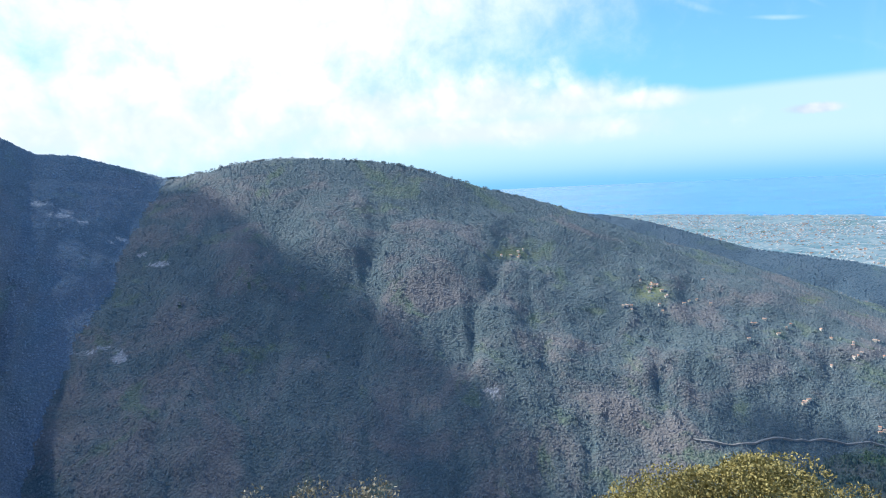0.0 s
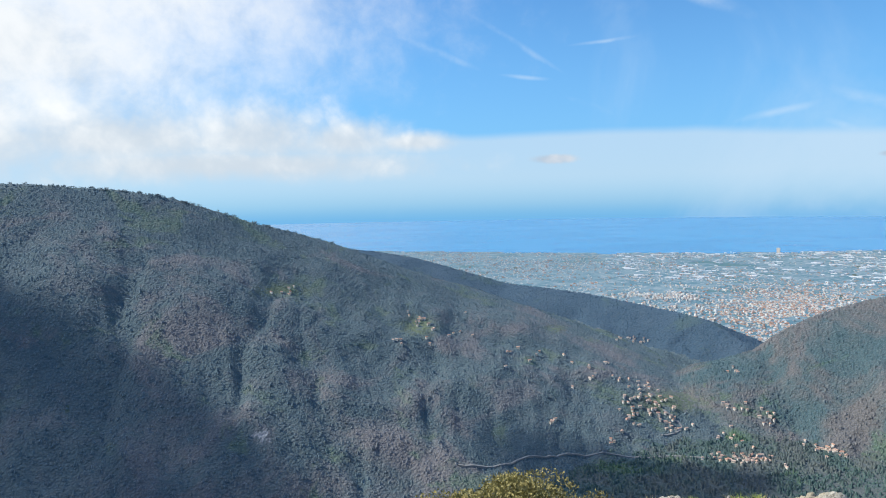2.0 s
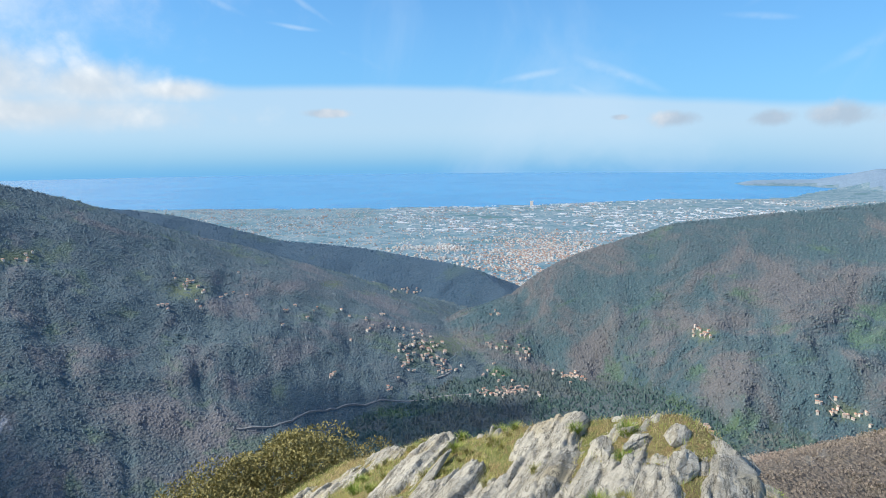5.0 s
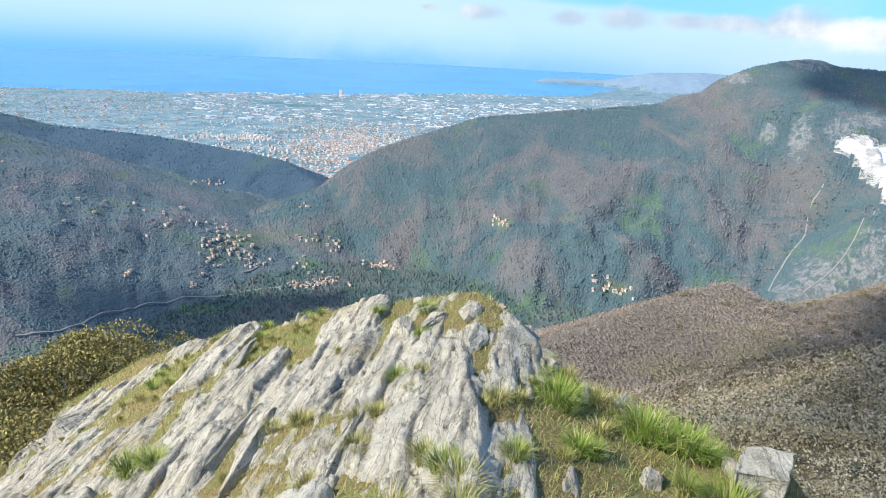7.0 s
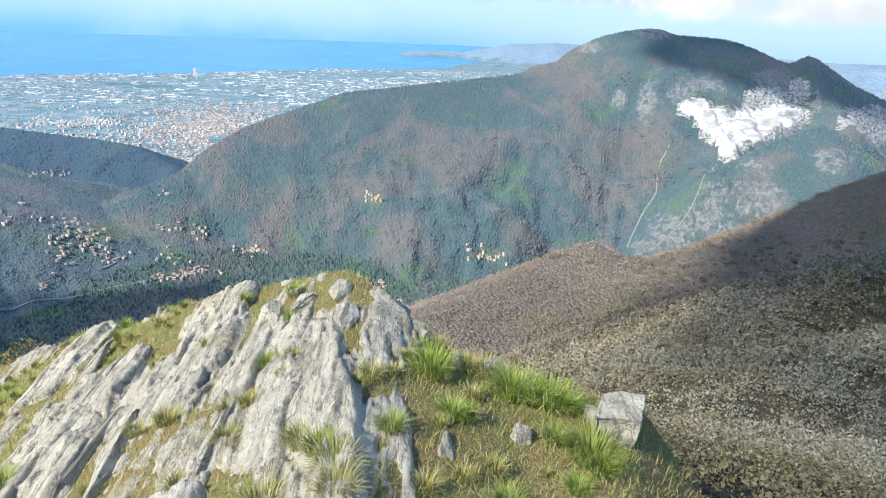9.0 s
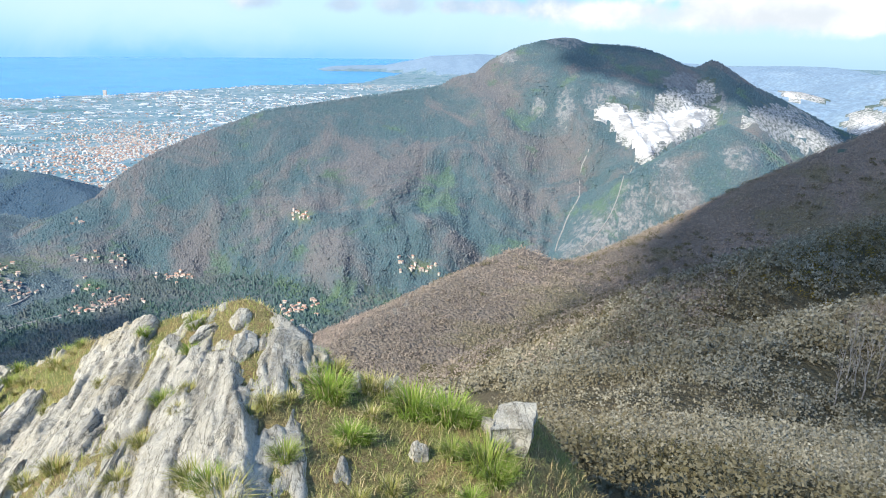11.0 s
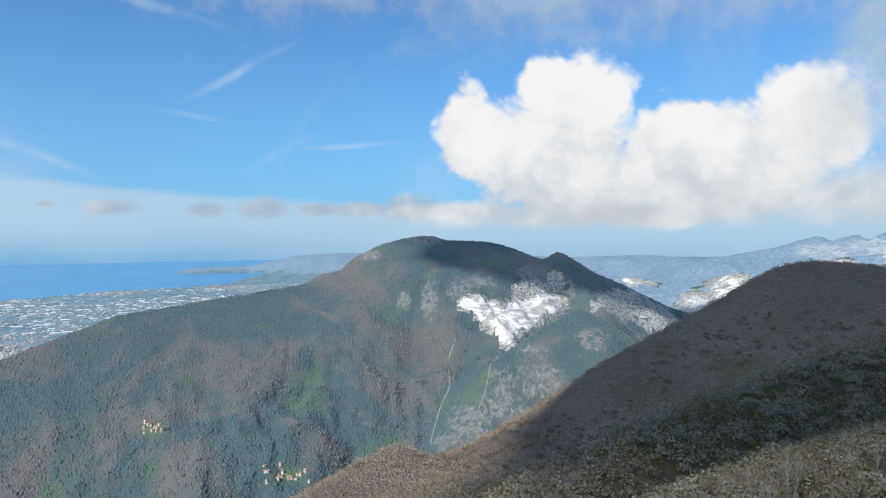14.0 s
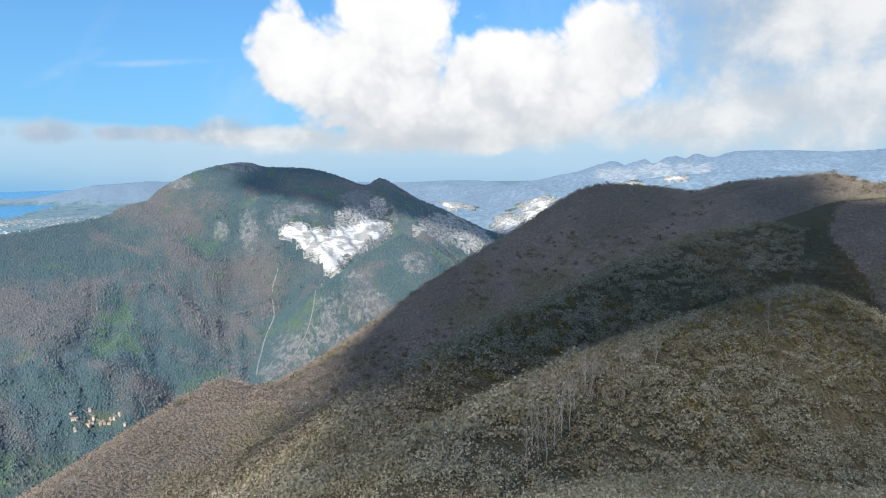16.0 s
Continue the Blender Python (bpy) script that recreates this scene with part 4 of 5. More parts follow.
def standing_block(x, y, z, width, depth, height, turn, seed, label):
    """A wedge-shaped block on its narrow foot: flat sloping top, overhang on one side, edges worn."""
    bm = bmesh.new()
    bmesh.ops.create_cube(bm, size=1.0)
    bmesh.ops.subdivide_edges(bm, edges=bm.edges[:], cuts=11, use_grid_fill=True)
    for v in bm.verts:
        u, w, q = v.co
        flare = 0.62 + 0.38 * (q + 0.5) ** 0.7
        corner = max(0.0, abs(u) + abs(q) - 0.82) * 0.35
        v.co = Vector(((u * flare + 0.13 * (q + 0.5) - 0.1 * max(0.0, w) * u) * width * (1 - corner), (w * flare - 0.16 * abs(u)) * depth * (1 - corner), (q + 0.12 * u * (q + 0.5)) * height))
    bmesh.ops.recalc_face_normals(bm, faces=bm.faces[:])
    off = Vector((seed, 0.3 * seed, 0))
    for v in bm.verts:
        lump = noise.fractal(v.co * 7 + off, 0.8, 2.0, 4)
        chip = round(2.0 * noise.noise(v.co * 12 + off)) * 0.5
        v.co += v.normal * (0.1 * lump + 0.035 * chip) * width
    me = bpy.data.meshes.new("boulder")
    bm.to_mesh(me)
    bm.free()
    me.materials.append(MAT_SCHIST)
    ob = new("boulder", me)
    ob.matrix_basis = pose(x, y, z, 0, 0, turn)
    return tagged(ob, label, "boulder")


standing_block(2.55, 0.26, 0.02, 0.19, 0.22, 0.23, -84, 301, "pale flat-topped boulder standing on the turf's edge")
boulder(2.60, 0.36, 0.0, 0.13, 0.1, 0.15, 302, "small pale stone beside the boulder", 50)
boulder(2.30, 0.58, 0.02, 0.10, 0.08, 0.12, 303, "small pale stone in the dry grass", 70)
boulder(2.70, 0.85, 0.06, 0.18, 0.12, 0.13, 304, "flat grey stone half sunk in grass", 10)
boulder(2.45, 0.86, 0.04, 0.12, 0.08, 0.08, 305, "small grey stone among grass tufts", 30)


# ---- woods ----
rng = np.random.default_rng(7)


# land that lies open towards the summit, not behind another ridge
OPEN_LAND = GEL > np.maximum.accumulate(GEL, axis=0) - np.where(gr > 60, 0.7, 6.0)


def scatter(n, owners, az=(-44, 140), r=(100, 800), avoid=True):
    """Random places on the land of the given ridges, evenly by area."""
    ok = np.isin(AREA, [NAMES.index(o) if isinstance(o, str) else o for o in owners])
    ok &= (GAZ > az[0]) & (GAZ < az[1]) & (gr > r[0]) & (gr < r[1])
    if avoid:
        ok &= (ROCK + 0.8 * MEADOW + 0.3 * fbm(GX * 0.2, GY * 0.2, 3, 8)) < 0.6
    ok &= OPEN_LAND
    step_r = np.gradient(RADII)[:, None] * np.ones_like(gr)
    weight = np.where(ok, gr * step_r, 0).ravel()
    pick = rng.choice(weight.size, n, p=weight / weight.sum())
    rr = gr.ravel()[pick] + (rng.random(n) - 0.5) * step_r.ravel()[pick]
    aa = ga.ravel()[pick] + (rng.random(n) - 0.5) * radians(0.25)
    x, y = rr * np.sin(aa), rr * np.cos(aa)
    return x, y, land(x, y)[0]


def dome(sides, rnd):
    """A crown: a top and a ring that flares out to the ground."""
    a = np.arange(sides) * 2 * math.pi / sides
    low = np.stack([0.95 * np.cos(a), 0.95 * np.sin(a), np.zeros(sides)], -1)
    v = np.concatenate([[(0, 0, 1.0)], low])
    return v, np.array([(0, 1 + i, 1 + (i + 1) % sides) for i in range(sides)])


def woodland(name, label, places, size, material, tall=1.0, sides=5, owner=0):
    x, y, z = places
    green = greenness(x, y, owner)
    n = len(x)
    v, f = dome(sides, rng)
    s = size * (0.55 + 0.9 * rng.random(n) ** 1.6)
    turn = rng.random(n) * 6.28
    jig = 1 + 0.5 * (rng.random((n, len(v), 3)) - 0.5)
    vv = v[None] * jig
    c, d = np.cos(turn)[:, None], np.sin(turn)[:, None]
    vx = (vv[..., 0] * c - vv[..., 1] * d) * s[:, None] * 0.5 + x[:, None]
    vy = (vv[..., 0] * d + vv[..., 1] * c) * s[:, None] * 0.5 + y[:, None]
    vz = vv[..., 2] * (s * tall * (0.7 + 0.6 * rng.random(n)))[:, None] + z[:, None] - 0.12 * s[:, None]
    verts = np.stack([vx, vy, vz], -1).reshape(-1, 3)
    faces = (f[None] + (np.arange(n) * len(v))[:, None, None]).reshape(-1, 3)
    return tagged(new(name, mesh_from(name, verts, faces, False, material, {"green": np.repeat(green, len(v))})), label, "woods", "", "stuff")


def own(name):
    return NAMES.index(name)


woodland("left_woods", "mixed woods of bare and evergreen trees on the hillside", scatter(40000, ("left_hill",), (-40, 45)), 1.2, MAT_CROWN_LEFT, 0.6, 5, own("left_hill"))
woodland("shady_woods", "woods on the steep mountain, blue haze and shade in their colour", scatter(12000, ("left_mountain",), (-40, 45)), 1.3, MAT_CROWN_SHADY, 0.55, 5, own("left_mountain"))
woodland("back_woods", "dark woods on the ridge before the plain, tinted blue for haze", scatter(12000, ("back_ridge",), (5, 48)), 1.3, MAT_CROWN_BACK, 0.6, 5, own("back_ridge"))
woodland("central_woods", "green and brown woods covering the mountain", scatter(46000, ("central_mountain",), (36, 106)), 1.2, MAT_CROWN_CENTRAL, 0.7, 5, own("central_mountain"))
woodland("conic_woods", "low green scrub on the pointed hill", scatter(7000, ("conic_hill",), (80, 106)), 1.0, MAT_CROWN_CENTRAL, 0.7, 5, own("conic_hill"))
woodland("valley_woods", "trees along the valley floor", scatter(12000, (len(NAMES),), (-30, 90), (180, 640), False), 1.6, MAT_CROWN_VALLEY, 0.85, 5)


def brush(name, label, places, height, material, rays=6):
    """Leafless trees seen from afar: fans of thin twigs."""
    x, y, z = places
    n = len(x)
    h = height * (0.6 + 0.7 * rng.random(n))
    a = rng.random((n, rays)) * 6.28
    lean = 0.15 + 0.4 * rng.random((n, rays))
    top = np.stack([x[:, None] + np.cos(a) * lean * h[:, None], y[:, None] + np.sin(a) * lean * h[:, None], z[:, None] + h[:, None] * (0.75 + 0.35 * rng.random((n, rays)))], -1)
    wide = 0.022 * h[:, None]
    b = rng.random((n, rays)) * 6.28
    p = np.stack([x[:, None] + np.cos(b) * wide + 0.2 * (top[..., 0] - x[:, None]), y[:, None] + np.sin(b) * wide + 0.2 * (top[..., 1] - y[:, None]), z[:, None] - 0.1 + 0 * a], -1)
    q = np.stack([x[:, None] - np.cos(b) * wide + 0.2 * (top[..., 0] - x[:, None]), y[:, None] - np.sin(b) * wide + 0.2 * (top[..., 1] - y[:, None]), z[:, None] - 0.1 + 0 * a], -1)
    verts = np.stack([p, q, top], 2).reshape(-1, 3)
    return tagged(new(name, mesh_from(name, verts, np.arange(len(verts)).reshape(-1, 3), False, material)), label, "woods", "", "stuff")


k = Mat("bare_twigs", 0.95, 0.1)
MAT_TWIGS = k.colour(k.mix(k.step(k.noise(0.05, 4), 0.4, 0.6), k.mix(k.island(), (0.26, 0.22, 0.19), (0.38, 0.33, 0.29)), k.mix(k.island(), (0.25, 0.205, 0.18), (0.38, 0.32, 0.28))))
def thickets(places, seed, level, scale=0.05):
    """Only the places inside drifts."""
    x, y, z = places
    ok = fbm(x * scale, y * scale, 4, seed) > level
    return x[ok], y[ok], z[ok]


brush("spur_brush", "grey-brown leafless thickets among the heath", thickets(scatter(3500, ("near_spur", "near_rib", len(NAMES) + 2), (98, 116), (24, 75)), 66, 0.0), 0.7, MAT_TWIGS, 12)
brush("ridge_brush", "leafless brown trees bristling on the near ridge", scatter(15000, ("near_ridge",), (54, 140), (60, 215)), 0.8, MAT_TWIGS)


# ---- towns ----
def boxes(name, label, x, y, z, w, d, h, turn, material):
    n = len(x)
    base = np.array([(-1, -1, 0), (1, -1, 0), (1, 1, 0), (-1, 1, 0), (-1, -1, 1), (1, -1, 1), (1, 1, 1), (-1, 1, 1)], float)
    quads = np.array([(4, 5, 6, 7), (0, 1, 5, 4), (1, 2, 6, 5), (2, 3, 7, 6), (3, 0, 4, 7)])
    c, s = np.cos(turn)[:, None], np.sin(turn)[:, None]
    bx, by = base[None, :, 0] * w[:, None] / 2, base[None, :, 1] * d[:, None] / 2
    verts = np.stack([x[:, None] + bx * c - by * s, y[:, None] + bx * s + by * c, z[:, None] - 0.3 + base[None, :, 2] * (h[:, None] + 0.3)], -1).reshape(-1, 3)
    faces = (quads[None] + (np.arange(n) * 8)[:, None, None]).reshape(-1, 4)
    return tagged(new(name, mesh_from(name, verts, faces, False, material)), label, "buildings", "", "stuff")


def town_spots(n, az, spread, r, depth):
    """Places thronging round the heart of a quarter, thinning out to its edges."""
    a, q = np.radians(rng.normal(az, spread, n)), rng.normal(r, depth, n)
    x, y = q * np.sin(a), q * np.cos(a)
    z, owner = land(x, y)
    ok = (owner == len(NAMES) + 1) & (fbm(x * 0.02, y * 0.02, 4, 67) > -0.12)
    return x[ok], y[ok], z[ok]


def plain_spots(n, az, r, keep):
    """Random places on the coastal plain, denser where the town noise is high."""
    a, q = np.radians(rng.uniform(*az, n)), np.sqrt(rng.uniform(r[0] ** 2, r[1] ** 2, n))
    x, y = q * np.sin(a), q * np.cos(a)
    z, owner = land(x, y)
    ok = (owner == len(NAMES) + 1) & (fbm(x * 0.008, y * 0.008, 4, 61) + 0.25 * rng.standard_normal(n) > keep)
    ok &= q < np.interp(np.degrees(a), COAST_AZ, COAST_D) - 6
    return x[ok], y[ok], z[ok]


x, y, z = plain_spots(34000, (8, 80), (640, 2250), 0.0)
n, q = len(x), np.hypot(x, y)
boxes("town_buildings", "countless pale and terracotta town buildings on the plain", x, y, z, rng.uniform(1.2, 3.4, n), rng.uniform(1.2, 3.0, n), rng.uniform(0.6, 1.3, n) * (1 + (rng.random(n) > 0.93)),
      rng.uniform(0, 1.57, n), MAT_TOWN)
# the old town before the mouth of the gorge, and the tall quarter beside it
x, y, z = town_spots(4200, 46.5, 3.4, 920, 170)
n = len(x)
k = Mat("terracotta_town", 0.85, 0.2)
tone = k.island()
MAT_OLD_TOWN = k.colour(k.mix(k.step(tone, 0.45, 0.5), (0.55, 0.36, 0.28), k.mix(k.step(tone, 0.72, 0.76), (0.7, 0.63, 0.54), (0.78, 0.76, 0.72))))
boxes("old_town", "dense terracotta and cream houses of the old town", x, y, z, rng.uniform(1.1, 2.4, n), rng.uniform(1.0, 2.0, n), rng.uniform(0.6, 1.5, n), rng.uniform(0, 1.57, n), MAT_OLD_TOWN)
x, y, z = town_spots(900, 37.0, 2.4, 970, 90)
n = len(x)
k = Mat("pale_tower_walls", 0.85, 0.2)
MAT_TALL = k.colour(k.mix(k.step(k.island(), 0.4, 0.8), (0.78, 0.76, 0.72), (0.62, 0.52, 0.45)))
boxes("town_quarter", "crowded pale apartment houses of the tall quarter", x, y, z, rng.uniform(1.4, 2.8, n), rng.uniform(1.3, 2.2, n), rng.uniform(1.0, 2.9, n), rng.uniform(0, 1.57, n), MAT_TALL)
x, y, z = plain_spots(1500, (33, 66), (1180, 2150), -0.12)
n = len(x)
k = Mat("shed_roofs", 0.6, 0.3)
k.colour(k.mix(k.step(k.island(), 0.7, 0.75), (0.8, 0.81, 0.82), (0.42, 0.48, 0.53)))
boxes("factory_sheds", "long white industrial sheds near the coast", x, y, z, 4 + 18 * rng.random(n) ** 2.2, rng.uniform(3, 8, n), rng.uniform(0.8, 1.6, n), -np.arctan2(x, y) + rng.normal(0, 0.25, n), k.m)


def part(name, bm, material, parent, label=""):
    me = bpy.data.meshes.new(name)
    bm.to_mesh(me)
    bm.free()
    me.materials.append(material)
    ob = new(name, me)
    ob.parent = parent
    return tagged(ob, label)


def box_bm(w, d, h, x=0.0, y=0.0, z=0.0, bevel=0.0):
    bm = bmesh.new()
    bmesh.ops.create_cube(bm, size=1.0, matrix=Matrix.LocRotScale((x, y, z + h / 2), None, (w, d, h)))
    if bevel:
        bmesh.ops.bevel(bm, geom=bm.edges[:], offset=bevel, segments=1, affect="EDGES")
    return bm


def gable_bm(w, d, h, z, eaves=0.15):
    """A pitched roof with eaves and a closed underside."""
    bm = bmesh.new()
    a, b = w / 2 + eaves, d / 2 + eaves
    lo = [bm.verts.new(p) for p in ((-a, -b, z), (a, -b, z), (a, b, z), (-a, b, z))]
    up = [bm.verts.new(p) for p in ((-a, 0, z + h), (a, 0, z + h))]
    for f in ((lo[0], lo[1], up[1], up[0]), (lo[2], lo[3], up[0], up[1]), (lo[1], lo[2], up[1]), (lo[3], lo[0], up[0]), (lo[3], lo[2], lo[1], lo[0])):
        bm.faces.new(f)
    return bm


def house(w, d, h):
    ob = new("house")
    part("wall", box_bm(w, d, h + 0.6, z=-0.6), MAT_WALL, ob)
    part("roof", gable_bm(w, d, h * 0.35, h), MAT_ROOF, ob)
    for i in (-0.25, 0.25):
        part("window", box_bm(0.18, 0.06, 0.26, i * w, -d / 2, h * 0.5), MAT_GLASS_DARK, ob)
    return tagged(ob, "small plastered village house with a clay tile roof", "house", "village houses")


def apartment(w, d, h):
    ob = new("apartment_block")
    part("wall", box_bm(w, d, h + 0.6, z=-0.6), MAT_BLOCK, ob)
    part("roof", box_bm(w * 1.06, d * 1.06, 0.3, z=h), MAT_ROOF, ob)
    for fl in range(3):
        part("window_band", box_bm(w * 0.8, 0.1, h * 0.12, 0, -d / 2, h * (0.2 + 0.27 * fl)), MAT_GLASS_DARK, ob)
    return tagged(ob, "tall pale apartment block at the edge of the town", "apartment building", "apartment blocks")


def on_sight(az, el, r0=150, r1=2400):
    """The place on the land at a bearing and an angle of height from the summit."""
    q = np.geomspace(r0, r1, 1500)
    x, y = q * math.sin(radians(az)), q * math.cos(radians(az))
    z, _ = land(x, y)
    seen = np.degrees(np.arctan2(z - EYE, q))
    hit = np.nonzero(seen >= el)[0]
    i = hit[0] if len(hit) else len(q) - 1
    return float(x[i]), float(y[i]), float(z[i])


HOUSES = [house(1.4, 1.0, 0.8), house(1.8, 1.1, 1.0), house(1.1, 1.0, 1.1)]
# clusters: bearing, height, spread, spread, count, tilt of the row
VILLAGES = [(34.2, -15.4, 2.2, 0.6, 14, -0.7), (36.4, -16.6, 1.8, 0.6, 20, -0.5), (36.0, -17.8, 1.6, 0.5, 12, 0.1), (38.6, -18.6, 1.2, 0.4, 6, 0.0), (43.8, -20.3, 2.6, 0.22, 26, 0.1), (44.0, -16.8, 1.6, 0.4, 10, -0.2),
            (43.2, -19.1, 1.2, 0.4, 9, 0.0), (49.4, -18.9, 1.5, 0.35, 12, -0.3), (42.8, -13.8, 0.4, 0.3, 3, 0.0), (35.4, -11.8, 1.4, 0.15, 11, -0.05), (17.2, -10.4, 1.0, 0.4, 9, -0.5), (14.9, -12.1, 0.6, 0.2, 3, 0.0),
            (60.1, -14.5, 0.7, 0.4, 8, 0.1), (70.9, -19.3, 1.3, 0.3, 7, -0.1), (69.5, -18.6, 0.8, 0.4, 4, 0.2), (59.6, -22.4, 1.5, 0.45, 24, 0.5), (28.8, -18.6, 0.4, 0.2, 2, 0.0), (5.8, -7.3, 1.2, 0.2, 4, 0.0), (20, -11.6, 2.0, 1.0, 5, -0.5),
            (27, -14.5, 3.0, 1.5, 7, -0.5), (33.6, -20.0, 0.4, 0.15, 2, 0.0)]
rnd = random.Random(5)
for az, el, sa_, se, count, tilt in VILLAGES:
    for i in range(int(count * 1.5)):
        u = rnd.uniform(-1.2, 1.2)
        x, y, z = on_sight(az + u * sa_, el + tilt * u + rnd.gauss(0, 0.9) * se)
        m = pose(x, y, z, 0, 0, rnd.uniform(0, 360))
        copy_thing(rnd.choice(HOUSES), m @ Matrix.Diagonal((1, 1, 1, 1)))
for i, ob in enumerate(HOUSES):
    x, y, z = on_sight(44 + i * 0.7, -20.2)
    ob.matrix_basis = pose(x, y, z, 0, 0, 40 * i)
BLOCKS = [apartment(2.4, 2, 2.8), apartment(3.4, 2, 2.2)]
for i in range(60):
    az = rnd.uniform(34.5, 42.5)
    q = rnd.uniform(760, 1000)
    x, y = q * math.sin(radians(az)), q * math.cos(radians(az))
    copy_thing(rnd.choice(BLOCKS), pose(x, y, land_z(x, y), 0, 0, rnd.uniform(0, 90)))
for i, ob in enumerate(BLOCKS):
    x, y = (880 + 30 * i) * math.sin(radians(43.5)), (880 + 30 * i) * math.cos(radians(43.5))
    ob.matrix_basis = pose(x, y, land_z(x, y), 0, 0, 20)
tower = new("harbour_tower")
part("shaft", box_bm(7, 7, 13), MAT_BLOCK, tower)
part("roof", box_bm(7.6, 7.6, 0.8, z=13), MAT_BLOCK, tower)
tower.matrix_basis = pose(1880 * math.sin(radians(46.0)), 1880 * math.cos(radians(46.0)), SEA_Z + 0.6, 0, 0, 30)
tagged(tower, "lone pale tower block on the shore", "tower")


def road(name, sights, width, label, material):
    """A road draped over the land through places seen from the summit."""
    pts = [Vector(on_sight(*s)) for s in sights]
    verts, faces = [], []
    dense = []
    for a, b in zip(pts, pts[1:]):
        steps = max(2, int((b - a).length / 3))
        dense += [a.lerp(b, i / steps) for i in range(steps)]
    dense.append(pts[-1])
    xy = np.array([(p.x, p.y) for p in dense])
    for _ in range(3):
        xy[1:-1] = (xy[:-2] + 2 * xy[1:-1] + xy[2:]) / 4
    t = np.gradient(xy, axis=0)
    t /= np.maximum(np.linalg.norm(t, axis=1, keepdims=True), 1e-6)
    nrm = np.stack([-t[:, 1], t[:, 0]], -1) * width / 2
    a, b = xy + nrm, xy - nrm
    za, zb = land(a[:, 0], a[:, 1])[0], land(b[:, 0], b[:, 1])[0]
    zz = np.maximum(za, zb) + 0.2
    top = [(p[0], p[1], q) for p, q in zip(a, zz)] + [(p[0], p[1], q) for p, q in zip(b, zz)]
    n = len(xy)
    low = [(p[0], p[1], p[2] - 0.9) for p in top]
    faces = [(i, n + i, n + i + 1, i + 1) for i in range(n - 1)] + [(i, i + 1, 2 * n + i + 1, 2 * n + i) for i in range(n - 1)] + [(n + i + 1, n + i, 3 * n + i, 3 * n + i + 1) for i in range(n - 1)]
    return tagged(new(name, mesh_from(name, top + low, faces, False, material)), label, "road", "", "structure")


road("road_valley", [(20.2, -22.2), (23.9, -22.2), (26.8, -21.4), (29.7, -21.1), (33.2, -20.9), (35.2, -21.1), (38.8, -20.6), (41.8, -20.5)], 1.1, "pale mountain road contouring above the valley", MAT_ROAD)
road("road_village", [(37.6, -17.2), (38.6, -18.0), (39.4, -18.4), (38.6, -18.9), (37.4, -19.2)], 1.2, "pale road looping through the village", MAT_ROAD)
road("road_hamlet", [(69.4, -18.2), (70.2, -18.7), (70.0, -19.1), (71.2, -19.5)], 0.4, "pale road winding to a hamlet", MAT_ROAD)
road("track_quarry", [(88.4, -10.2), (87.6, -12.4), (87.0, -14.2), (86.2, -15.6), (85.0, -17.0)], 0.5, "white quarry track running down the hillside", MAT_ROAD)
road("gully_scree", [(84.8, -9.0), (84.2, -11.0), (84.4, -12.6), (83.4, -14.6), (82.8, -16.5), (82.6, -17.4)], 0.7, "pale scree gully below the quarry", MAT_ROAD)


# ---- grass ----
def grass_material(name, base, tip, dry, dry_share, drifts=False):
    k = Mat(name, 0.75, 0.25)
    one = k.island()
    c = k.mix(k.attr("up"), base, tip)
    c = k.mix(k.step(one, dry_share, dry_share + 0.08), dry, c)
    c = k.mix(k.step(k.rand(), 0.0, 1.0, 0.0, 0.35), c, (0.28, 0.26, 0.08))
    if drifts:
        c = k.mix(k.step(k.noise(1.1, 4, 0.6), 0.48, 0.6, 0.0, 0.7), c, k.mix(one, (0.36, 0.25, 0.1), (0.62, 0.47, 0.25)))
    return k.colour(c)


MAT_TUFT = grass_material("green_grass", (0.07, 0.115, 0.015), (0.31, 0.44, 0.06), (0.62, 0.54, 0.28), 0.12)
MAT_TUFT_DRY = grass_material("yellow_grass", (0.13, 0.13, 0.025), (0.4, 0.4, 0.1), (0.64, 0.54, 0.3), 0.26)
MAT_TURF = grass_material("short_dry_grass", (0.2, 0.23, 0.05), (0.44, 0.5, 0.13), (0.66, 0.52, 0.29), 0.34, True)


def blades(n, spread, length, width, seed, lean=0.9):
    """Bent grass blades in three joints, fanning out from a tuft."""
    g = np.random.default_rng(seed)
    a = g.random(n) * 6.283
    r0 = spread * np.sqrt(g.random(n))
    ln = length * (0.5 + 0.6 * g.random(n))
    tilt = lean * (0.15 + 0.85 * g.random(n))
    root = np.stack([np.cos(a) * r0, np.sin(a) * r0, np.full(n, -0.02)], -1)
    b = a + 0.8 * (g.random(n) - 0.5)
    out = np.stack([np.cos(b), np.sin(b), 0 * b], -1)
    side = np.stack([-np.sin(b), np.cos(b), 0 * b], -1) * (width * (0.6 + 0.8 * g.random(n)))[:, None]
    mid = root + out * (ln * 0.45 * np.sin(tilt * 0.6))[:, None] + np.array([0, 0, 1]) * (ln * 0.55 * np.cos(tilt * 0.6))[:, None]
    tip = mid + out * (ln * 0.5 * np.sin(tilt * 1.5))[:, None] + np.array([0, 0, 1]) * (ln * 0.45 * np.cos(tilt * 1.5))[:, None]
    v = np.stack([root - side, root + side, mid + side * 0.8, mid - side * 0.8, tip], 1)
    t = np.array([(0, 1, 2), (0, 2, 3), (3, 2, 4)])
    f = (t[None] + (np.arange(n) * 5)[:, None, None]).reshape(-1, 3)
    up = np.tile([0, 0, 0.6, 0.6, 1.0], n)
    return v.reshape(-1, 3), f, up


